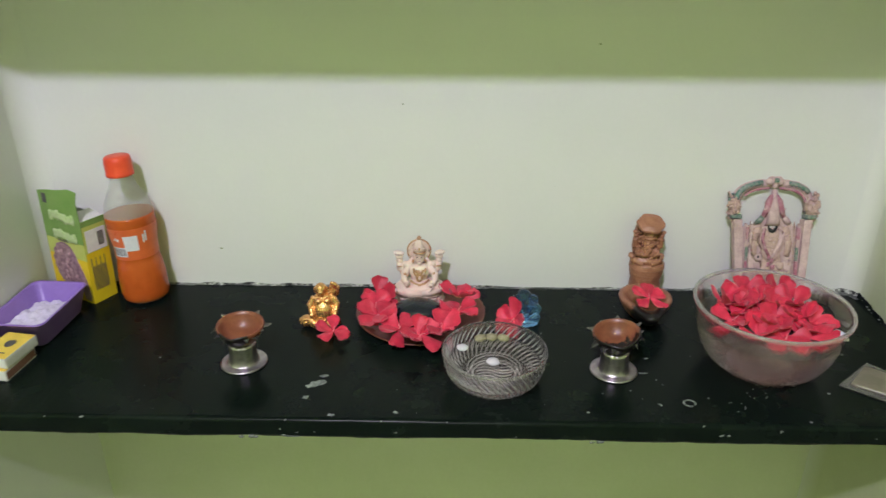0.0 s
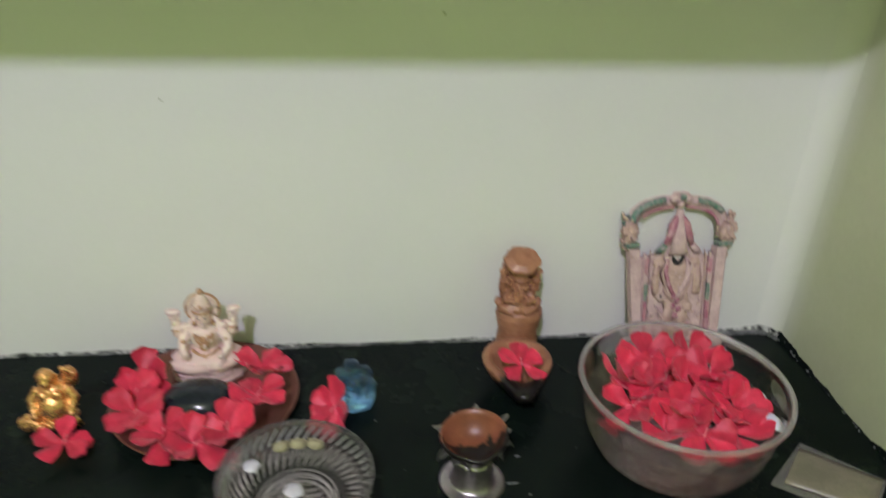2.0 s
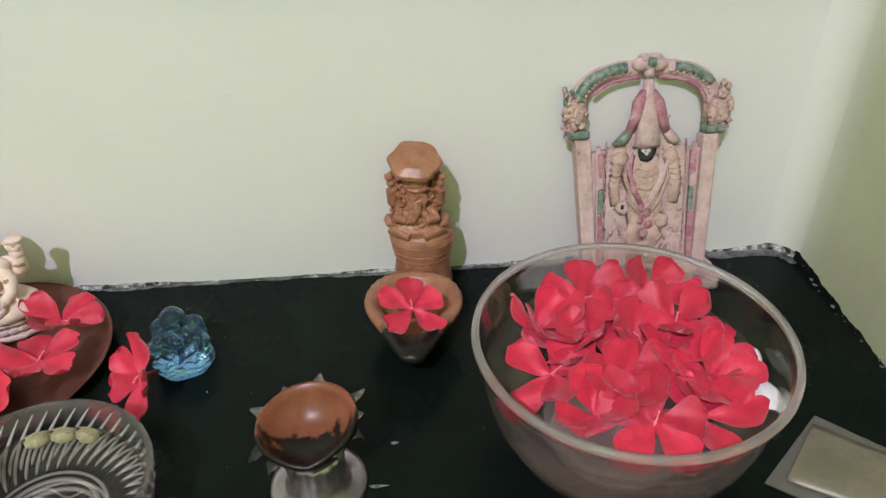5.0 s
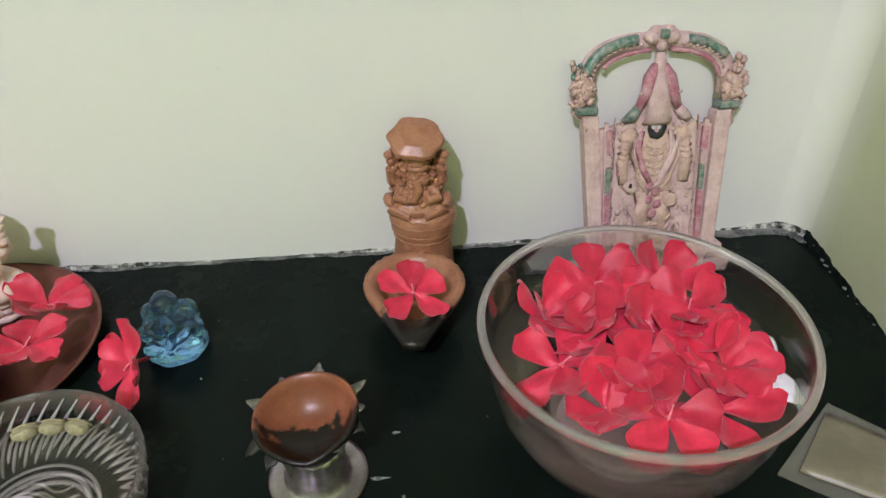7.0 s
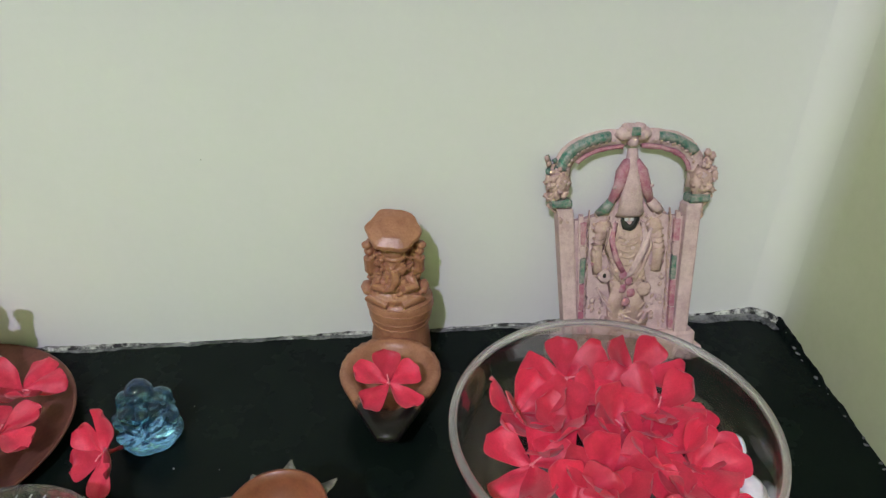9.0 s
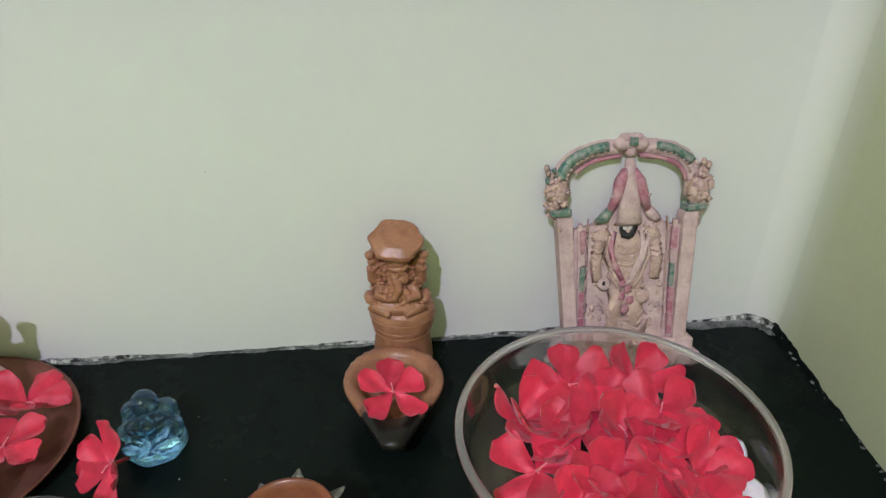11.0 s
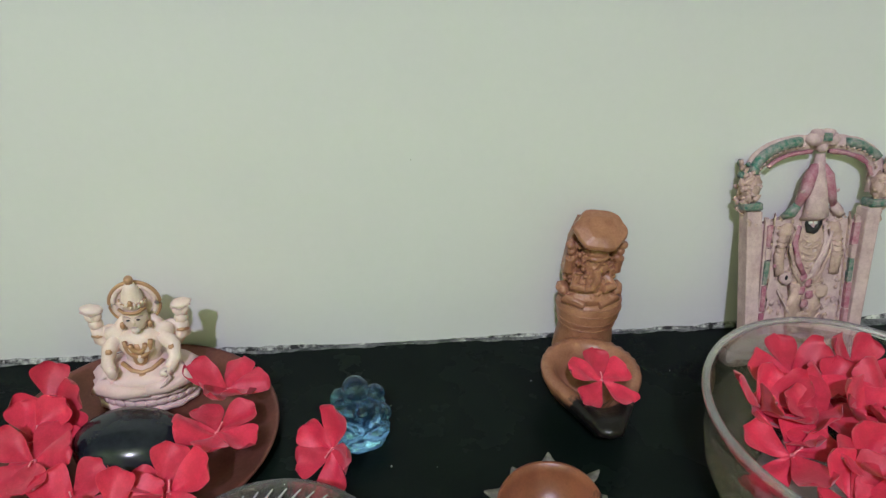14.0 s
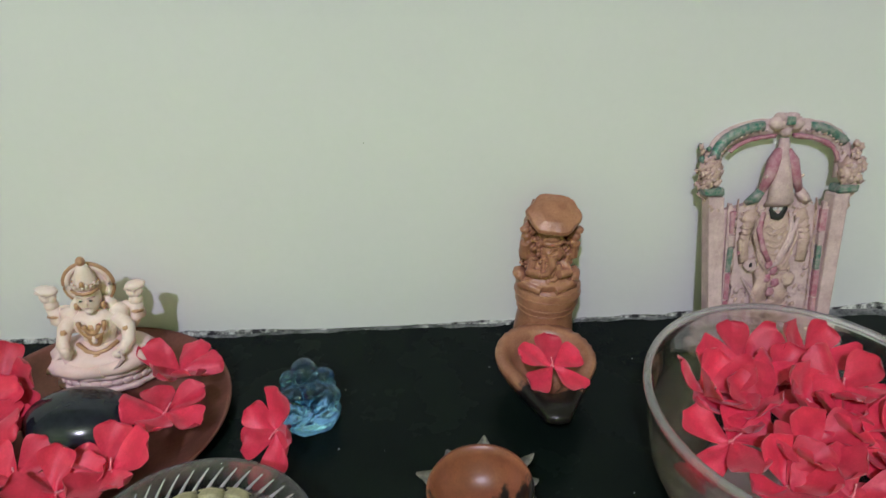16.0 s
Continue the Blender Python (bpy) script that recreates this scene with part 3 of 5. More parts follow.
# ---- flowers ----
def petal_mesh(name, length, width, cup, curl, seed):
    rnd = random.Random(seed)
    b = bmesh.new()
    nu, nv = 12, 6
    top, low = [], []
    for i in range(nu + 1):
        u = 1 - (1 - i / nu) ** 1.7
        half = width * (0.13 + 0.87 * math.sin(min(1.0, u / 0.84) ** 1.05 * math.pi / 2)) * (1.0 if u < 0.84 else (1 - 0.62 * ((u - 0.84) / 0.16) ** 2.4))
        r1, r2 = [], []
        for j in range(nv + 1):
            v = 2 * j / nv - 1
            x = length * (u - (0.05 + 0.03 * math.sin(seed)) * v * v * u * u - 0.05 * v * u * u * math.cos(2.3 * seed))
            y = half * 0.5 * v * (1 + 0.05 * math.sin(9 * u + seed))
            z = cup * length * u * u + curl * width * v * v * u + 0.05 * width * math.sin(5 * u + 3 * v + seed) + 0.02 * width * math.sin(11 * v + seed) * u
            r1.append(b.verts.new((x, y, z + 0.0003)))
            r2.append(b.verts.new((x, y, z - 0.0003)))
        top.append(r1)
        low.append(r2)
    ring_faces(b, top, False)
    ring_faces(b, [r[::-1] for r in low], False)
    edge_t = [r[0] for r in top] + top[-1][1:] + [r[-1] for r in top[-2::-1]]
    edge_l = [r[0] for r in low] + low[-1][1:] + [r[-1] for r in low[-2::-1]]
    ring_faces(b, [edge_t, edge_l], True)
    rim = set(edge_t) | set(edge_l)
    for e in b.edges:
        if e.verts[0] in rim and e.verts[1] in rim:
            e.smooth = False
    return mesh_of(name, b, PETAL)


PETALS = [petal_mesh("petal", 0.0282, 0.0228, c, k, s) for c, k, s in ((0.16, 0.10, 1), (0.05, 0.16, 2), (-0.10, 0.12, 3), (0.28, 0.20, 4), (0.0, -0.12, 5))]
bm = bmesh.new()
tube(bm, [(0, 0, 0.001), (0.003, 0, 0.0055), (0.0085, 0.0005, 0.0075)], [0.0013, 0.0010, 0.0005], 7)
blob(bm, (0.0088, 0.0005, 0.0077), (0.0014, 0.0010, 0.0009), n=8, bumpy=0.4)
blob(bm, (0, 0, 0.001), (0.0026, 0.0026, 0.0016), n=8, bumpy=0.3)
STAMEN_MESH = mesh_of("stamen", bm, STAMEN)
bm = bmesh.new()
tube(bm, [(0, 0, 0), (0.001, 0, -0.006), (0.0035, 0.001, -0.014)], [0.0020, 0.0013, 0.0016], 7)
STALK_MESH = mesh_of("stalk", bm, STALK)
FLOWER_N = [0]


def flower(x, y, z, tilt=0.0, lean=0.0, turn=0.0, size=1.0, petals=5, open_=1.0, label="", group="red flowers", stalk=True, lift=0.0, face=None):
    """A five-petalled red flower, facing up before it is tilted."""
    FLOWER_N[0] += 1
    r = random.Random(100 + FLOWER_N[0])
    e = thing("flower", None, None, label or "fresh red five-petalled flower", "flower", group)
    if face:
        tip = Vector((0, 0, 1)).rotation_difference(Vector(face).normalized()).to_matrix().to_4x4()
        e.matrix_world = Matrix.Translation((x, y, z)) @ tip @ pose(0, 0, 0, 0, 0, turn) @ Matrix.Scale(size, 4)
    else:
        e.matrix_world = pose(x, y, z, tilt, lean, turn) @ Matrix.Scale(size, 4)
    for k in range(petals):
        o = new("petal", PETALS[r.randrange(5)])
        o.parent = e
        o.matrix_basis = pose(0, 0, 0.0006 * k, 0, 0, 72 * k + r.uniform(-13, 13)) @ pose(0.0012, 0, 0, r.uniform(-16, 16), -lift - r.uniform(-9, 20) * open_, 0) @ Matrix.Diagonal((r.uniform(0.88, 1.08), r.uniform(0.84, 1.04), 1, 1))
    o = new("stamen", STAMEN_MESH)
    o.parent = e
    o.matrix_basis = pose(0, 0, 0.001, 0, 0, r.uniform(0, 360)) @ Matrix.Scale(0.62, 4)
    if stalk:
        o = new("stalk", STALK_MESH)
        o.parent = e
        o.matrix_basis = pose(0, 0, 0, 0, 0, r.uniform(0, 360))
    return e


# ---- copper plate with the seated figure ----
PX, PY = 0.333, 0.865
bm = bmesh.new()
lathe(bm, [(0.001, 0.0), (0.060, 0.0), (0.068, 0.002), (0.0805, 0.0085), (0.0828, 0.0092), (0.0832, 0.0102), (0.0822, 0.0108), (0.080, 0.0100), (0.067, 0.0038), (0.060, 0.0022), (0.001, 0.0020)], n=72)
thing("copper_plate", bm, COPPER, "round tarnished copper plate on the black shelf", "plate", at=pose(PX, PY, ZS + 0.0004))


def seated_figure():
    """Four-armed seated figure on a lotus base: one mesh, with painted ornaments."""
    b = bmesh.new()
    P, C, G, R, D = 0, 1, 2, 3, 4    # blush base, cream body, gold paint, brown band, dark line
    # lotus base, oval, with a petalled waist
    for k, (rx, ry, z0, z1) in enumerate(((0.033, 0.022, 0.0, 0.006), (0.0315, 0.021, 0.006, 0.012), (0.034, 0.0225, 0.0125, 0.018))):
        prof = [(0.90, z0), (1.0, z0 + 0.3 * (z1 - z0)), (1.0, z0 + 0.7 * (z1 - z0)), (0.9, z1)]
        rings = []
        for r, z in prof:
            rings.append([b.verts.new((rx * r * math.cos(a) * (1 + 0.025 * math.cos(14 * a)), ry * r * math.sin(a) * (1 + 0.025 * math.cos(14 * a)), z)) for a in [2 * math.pi * i / 56 for i in range(56)]])
        ring_faces(b, rings, True, (P, R, P)[k])
        cap(b, rings[0], (P, R, P)[k], True)
        cap(b, rings[-1], (P, R, P)[k])
    for i in range(14):
        a = math.pi * (1 + (i + 0.5) / 14)
        blob(b, (0.0312 * math.cos(a), 0.0206 * math.sin(a), 0.0095), (0.0044, 0.0014, 0.0030), (0, 0, math.degrees(a) + 90), P, 10)
    # crossed legs and lap
    blob(b, (0, -0.002, 0.0235), (0.0325, 0.0195, 0.0105), mat=P, n=20, bumpy=0.06)
    tube(b, [(-0.008, -0.004, 0.026), (-0.022, -0.012, 0.025), (-0.027, -0.014, 0.0225), (-0.014, -0.019, 0.0205), (0.004, -0.0205, 0.020)], [0.0072, 0.0075, 0.007, 0.0055, 0.004], 12, P)
    tube(b, [(0.008, -0.004, 0.026), (0.021, -0.011, 0.026), (0.0265, -0.013, 0.0235), (0.013, -0.0185, 0.022), (0.002, -0.021, 0.0215)], [0.0072, 0.0075, 0.007, 0.0055, 0.004], 12, P)
    tube(b, [(0.0155, -0.0205, 0.036), (0.018, -0.0215, 0.031), (0.014, -0.0225, 0.026), (0.0105, -0.023, 0.0235)], [0.0010, 0.0015, 0.0011, 0.0006], 8, R)
    # trunk, neck, head, crown
    tube(b, [(0, 0.001, 0.026), (0, 0.0, 0.036), (0, 0.0, 0.046), (0, 0.001, 0.053), (0, 0.001, 0.058)], [0.0125, 0.0105, 0.0152, 0.0134, 0.0046], 18, C, 0.70, (0, 1, 0))
    blob(b, (0, -0.0015, 0.0672), (0.0078, 0.0070, 0.0108), mat=C, n=18)
    blob(b, (0, -0.0080, 0.0672), (0.0013, 0.0014, 0.0026), mat=C, n=8)
    lathe(b, [(0.0070, 0.0), (0.0074, 0.0015), (0.0064, 0.006), (0.0052, 0.0105), (0.0036, 0.0145), (0.0024, 0.0165)], (0, 0.0005, 0.0752), 18, C)
    blob(b, (0, 0.0005, 0.0935), (0.0030, 0.0030, 0.0034), mat=G, n=10)
    blob(b, (0, -0.0080, 0.0632), (0.0020, 0.0010, 0.0006), mat=R, n=8)
    blob(b, (0, -0.0064, 0.0600), (0.0030, 0.0026, 0.0026), mat=C, n=10)
    for q in (0.0795,):
        tube(b, [(0.0079 * math.cos(math.pi * (1 + k / 8)), 0.0005 + 0.0079 * math.sin(math.pi * (1 + k / 8)), q) for k in range(9)], 0.0006, 6, G)
    tube(b, [(-0.0078, -0.0045, 0.0755), (-0.004, -0.0082, 0.0750), (0, -0.0092, 0.0750), (0.004, -0.0082, 0.0750), (0.0078, -0.0045, 0.0755)], 0.0011, 8, G)
    blob(b, (0, -0.0074, 0.0810), (0.0015, 0.0010, 0.0026), mat=G, n=8)
    for s in (-1, 1):
        tube(b, [(s * 0.0012, -0.0086, 0.0708), (s * 0.0032, -0.0080, 0.0716), (s * 0.0054, -0.0062, 0.0708)], 0.0004, 5, R)
    blob(b, (0, 0.0058, 0.0735), (0.0140, 0.0016, 0.0150), mat=C, n=24)
    for k in range(9):
        blob(b, (0.0078 * math.cos(math.pi * (1.1 + 0.1 * k)), 0.0005 + 0.0078 * math.sin(math.pi * (1.1 + 0.1 * k)), 0.0785 + 0.0010 * (k % 2)), (0.0011, 0.0012, 0.0017), mat=C, n=6)
    # halo hoop and its pale fill
    tube(b, [(p[0], 0.0045, p[2]) for p in arc((0, 0, 0.0735), 0.0150, 0.0160, -42, 222, 30)], 0.0013, 7, G)
    tube(b, [(p[0], 0.0048, p[2]) for p in arc((0, 0, 0.0735), 0.0128, 0.0138, -42, 222, 22)], [0.0020] * 23, 7, C)
    for s in (-1, 1):
        blob(b, (s * 0.0030, -0.0082, 0.0690), (0.0013, 0.0007, 0.0006), mat=D, n=7)
        blob(b, (s * 0.0082, -0.003, 0.0615), (0.0018, 0.0018, 0.0030), mat=G, n=8)          # ear drops
        # long locks behind the shoulders
        tube(b, [(s * 0.007, 0.004, 0.064), (s * 0.012, 0.003, 0.056), (s * 0.0135, 0.002, 0.048)], [0.003, 0.0042, 0.003], 8, C)
        # raised rear arms with a lotus in each hand
        tube(b, [(s * 0.011, 0.004, 0.052), (s * 0.019, 0.006, 0.043), (s * 0.0248, 0.006, 0.047), (s * 0.0258, 0.005, 0.057)], [0.0064, 0.0064, 0.0056, 0.0042], 12, C)
        tube(b, [(s * 0.0218, 0.0035, 0.0500), (s * 0.0254, 0.0003, 0.0520), (s * 0.0291, 0.0035, 0.0505)], 0.0012, 6, G)
        blob(b, (s * 0.0258, 0.005, 0.0590), (0.0046, 0.0042, 0.0050), mat=C, n=10, bumpy=0.2)
        for q in (-1, 0, 1):
            blob(b, (s * 0.0262 + q * 0.0024, 0.0040, 0.0648), (0.0026, 0.0027, 0.0044), (0, q * 25, 0), mat=C, n=8)
        blob(b, (s * 0.0266, 0.0055, 0.0700), (0.0070, 0.0048, 0.0027), (0, -s * 10, 0), mat=C, n=14, bumpy=0.25)
        tube(b, [(s * 0.0206, 0.0030, 0.0684), (s * 0.0266, 0.0008, 0.0676), (s * 0.0331, 0.0030, 0.0702)], 0.0005, 6, R)
        blob(b, (s * 0.0145, 0.001, 0.0515), (0.0068, 0.0040, 0.0080), (0, s * 20, 0), mat=C, n=12, bumpy=0.08)
        blob(b, (s * 0.0185, 0.0050, 0.0465), (0.0095, 0.0036, 0.0120), (0, s * 16, 0), mat=C, n=12, bumpy=0.15)
        # front arms
        tube(b, [(s * 0.0125, 0.000, 0.051), (s * 0.0195, -0.003, 0.043), (s * 0.0205, -0.010, 0.0365), (s * 0.0165, -0.0165, 0.0335)], [0.0056, 0.0050, 0.0042, 0.0036], 12, C)
        blob(b, (s * 0.0190, -0.0072, 0.0440), (0.0024, 0.0016, 0.0026), mat=G, n=8, bumpy=0.3)
    blob(b, (-0.0165, -0.0185, 0.036), (0.0035, 0.0026, 0.0058), (10, 0, 0), mat=C, n=10)
    blob(b, (0.0150, -0.019, 0.0335), (0.0042, 0.0030, 0.0030), (0, 0, 20), mat=C, n=10)
    # necklace, chest cloth, belt
    tube(b, [(p[0], -0.0095 - 0.0015 * math.sin(math.pi * k / 12), p[2]) for k, p in enumerate(arc((0, 0, 0.0535), 0.0078, 0.0120, 180, 360, 12))], 0.0015, 7, G)
    tube(b, [(p[0], -0.0108, p[2]) for p in arc((0, 0, 0.0520), 0.0045, 0.0068, 185, 355, 10)], 0.0016, 7, G)
    blob(b, (-0.0005, -0.0085, 0.0415), (0.0050, 0.0026, 0.0095), mat=G, n=14, bumpy=0.12)
    blob(b, (0.0050, -0.0086, 0.0465), (0.0042, 0.0036, 0.0044), mat=C, n=10)
    blob(b, (-0.0055, -0.0080, 0.0465), (0.0040, 0.0036, 0.0044), mat=C, n=10)
    blob(b, (0, -0.0112, 0.0400), (0.0020, 0.0018, 0.0036), mat=C, n=8)
    tube(b, [(-0.0125, -0.007, 0.0345), (-0.006, -0.0125, 0.0318), (0, -0.0142, 0.0308), (0.006, -0.0125, 0.0318), (0.0125, -0.007, 0.0345)], 0.0016, 7, G)
    blob(b, (0, -0.0155, 0.0285), (0.0034, 0.0016, 0.0028), mat=G, n=8, bumpy=0.3)
    return b


thing("seated_figurine", seated_figure(), [ROSE, CREAM, GILT, DUSTY, PITCH], "cream resin seated figurine with gold trim on the copper plate", "figurine", at=pose(0.3295, 0.9060, ZS + 0.0030, 0, 0, 4) @ Matrix.Diagonal((1.0, 1.0, 0.975, 1)))

# black oval stone in front of it
bm = bmesh.new()
blob(bm, (0, 0, 0), (0.0335, 0.0250, 0.0172), n=40, bumpy=0.015)
thing("oval_stone", bm, STONE, "smooth black oval stone lying on the copper plate", "stone", at=pose(0.3315, 0.8450, ZS + 0.0192, 0, 0, -6))

for x, y, z, tx, ty, rz in ((0.383, 0.884, 0.020, 8, 4, 12), (0.381, 0.846, 0.020, 10, 6, 40), (0.361, 0.803, 0.020, 14, 2, 20),
                            (0.311, 0.801, 0.019, 14, -2, 58), (0.282, 0.832, 0.021, 10, -6, 8), (0.281, 0.876, 0.024, 34, -22, 30), (0.2755, 0.854, 0.019, 18, -16, 52), (0.335, 0.792, 0.017, 24, 4, 36)):
    flower(x, y, ZS + z, tx, ty, rz, 0.97, open_=1.3, lift=6.0, label="fresh red five-petalled flower laid on the copper plate", group="flowers round the plate", stalk=False)

# ---- loose flowers ----
flower(0.2285, 0.808, ZS + 0.0125, 24, 4, 30, 0.80, label="red flower lying on the shelf beside the golden figurine", group="loose flowers")
flower(0.4510, 0.8260, ZS + 0.0220, turn=50, size=0.88, open_=0.8, face=(-0.52, -0.52, 0.48), label="red flower lying on the shelf against the blue glass figurine", group="loose flowers")
flower(0.6195, 0.8500, ZS + 0.0408, 28, 0, 18, 0.80, label="red flower resting in the terracotta lamp", group="loose flowers", stalk=False)


# ---- golden figurine ----
def laughing_figure():
    b = bmesh.new()
    blob(b, (0, 0, 0.007), (0.017, 0.0145, 0.008), n=18, bumpy=0.1)
    blob(b, (0, -0.003, 0.020), (0.0145, 0.0135, 0.0135), n=18)
    blob(b, (0, 0.001, 0.032), (0.013, 0.0095, 0.0085), n=16)
    blob(b, (-0.002, -0.002, 0.0455), (0.0080, 0.0075, 0.0078), n=16)
    blob(b, (-0.002, -0.0085, 0.0440), (0.0042, 0.0022, 0.0024), n=10)
    blob(b, (-0.002, -0.0062, 0.0405), (0.0045, 0.0030, 0.0028), n=10)
    for s in (-1, 1):
        blob(b, (-0.002 + s * 0.0082, 0.0, 0.0440), (0.0017, 0.0022, 0.0040), n=8)
        blob(b, (s * 0.0055, -0.0075, 0.0325), (0.0052, 0.0040, 0.0042), n=10)
        tube(b, [(s * 0.011, 0, 0.034), (s * 0.0175, -0.003, 0.026), (s * 0.0155, -0.010, 0.018)], [0.0052, 0.0050, 0.0036], 10)
        blob(b, (s * 0.0150, -0.0115, 0.0165), (0.0036, 0.0036, 0.0034), n=8, bumpy=0.2)
        tube(b, [(s * 0.008, -0.003, 0.009), (s * 0.017, -0.011, 0.007), (s * 0.006, -0.017, 0.005)], [0.0068, 0.0062, 0.0036], 10)
    tube(b, [(0.011, 0.002, 0.036), (0.0165, 0.0, 0.043), (0.0150, -0.001, 0.0500)], [0.0042, 0.0038, 0.0032], 10)
    for k in range(4):
        blob(b, (0.0125 + 0.0028 * k, -0.002, 0.0525 - 0.0006 * k * k), (0.0024, 0.0024, 0.0026), n=8)
    blob(b, (0.0145, 0.006, 0.0400), (0.0075, 0.0060, 0.0100), n=12, bumpy=0.15)
    tube(b, [(-0.010, -0.006, 0.030), (0, -0.0125, 0.0265), (0.010, -0.006, 0.030)], 0.0010, 6)
    tube(b, [(-0.012, -0.009, 0.0135), (0, -0.0165, 0.0115), (0.012, -0.009, 0.0135)], 0.0013, 6)
    # tied sack beside the feet
    blob(b, (-0.023, -0.004, 0.0065), (0.0105, 0.0075, 0.0068), (0, 8, 10), n=14, bumpy=0.25)
    lathe(b, [(0.0035, 0), (0.0058, 0.003), (0.0052, 0.0055)], (0, 0, 0), 12)
    for k in range(4):
        tube(b, [(-0.0150, -0.009 + 0.0022 * k, 0.0125), (-0.024, -0.0105 + 0.002 * k, 0.0115), (-0.0315, -0.008 + 0.002 * k, 0.006)], 0.0009, 6)
    return b


fuse(thing("golden_figurine", laughing_figure(), GOLD, "small shiny golden laughing figurine with a sack", "figurine", at=pose(0.211, 0.847, ZS, 0, 0, 6) @ Matrix.Diagonal((0.95, 1.0, 1.12, 1))), 0.0007)


# ---- blue glass figurine ----
def blue_figure():
    b = bmesh.new()
    lathe(b, [(0.0145, 0.0), (0.0172, 0.002), (0.0176, 0.006), (0.0160, 0.009)], n=28, wobble=lambda a, k: 1 + 0.03 * math.cos(7 * a))
    blob(b, (0, 0, 0.0170), (0.0158, 0.0130, 0.0135), n=22, bumpy=0.16)
    blob(b, (-0.0015, 0.002, 0.0320), (0.0080, 0.0078, 0.0082), n=18, bumpy=0.08)
    for s in (-1, 1):
        blob(b, (s * 0.0090, 0.003, 0.0262), (0.0066, 0.0052, 0.0066), (0, s * 24, 0), n=14, bumpy=0.1)
        blob(b, (s * 0.0120, -0.004, 0.0180), (0.0060, 0.0060, 0.0066), n=14, bumpy=0.2)
        blob(b, (s * 0.0078, -0.0100, 0.0105), (0.0084, 0.0060, 0.0056), n=14, bumpy=0.18)
        tube(b, [(s * 0.011, -0.006, 0.022), (s * 0.008, -0.0125, 0.0190), (s * 0.003, -0.0140, 0.0165)], [0.0030, 0.0026, 0.0020], 9)
    tube(b, [(0, -0.006, 0.030), (0.001, -0.0115, 0.025), (0.003, -0.0130, 0.018), (-0.001, -0.0140, 0.013)], [0.0040, 0.0036, 0.0028, 0.0022], 12)
    return b


fuse(thing("blue_glass_figurine", blue_figure(), BLUEGLASS, "small sky-blue glass seated figurine on the black shelf", "figurine", at=pose(0.4665, 0.8585, ZS + 0.0003, 0, 0, 5) @ Matrix.Scale(1.12, 4)), 0.0006, 2)


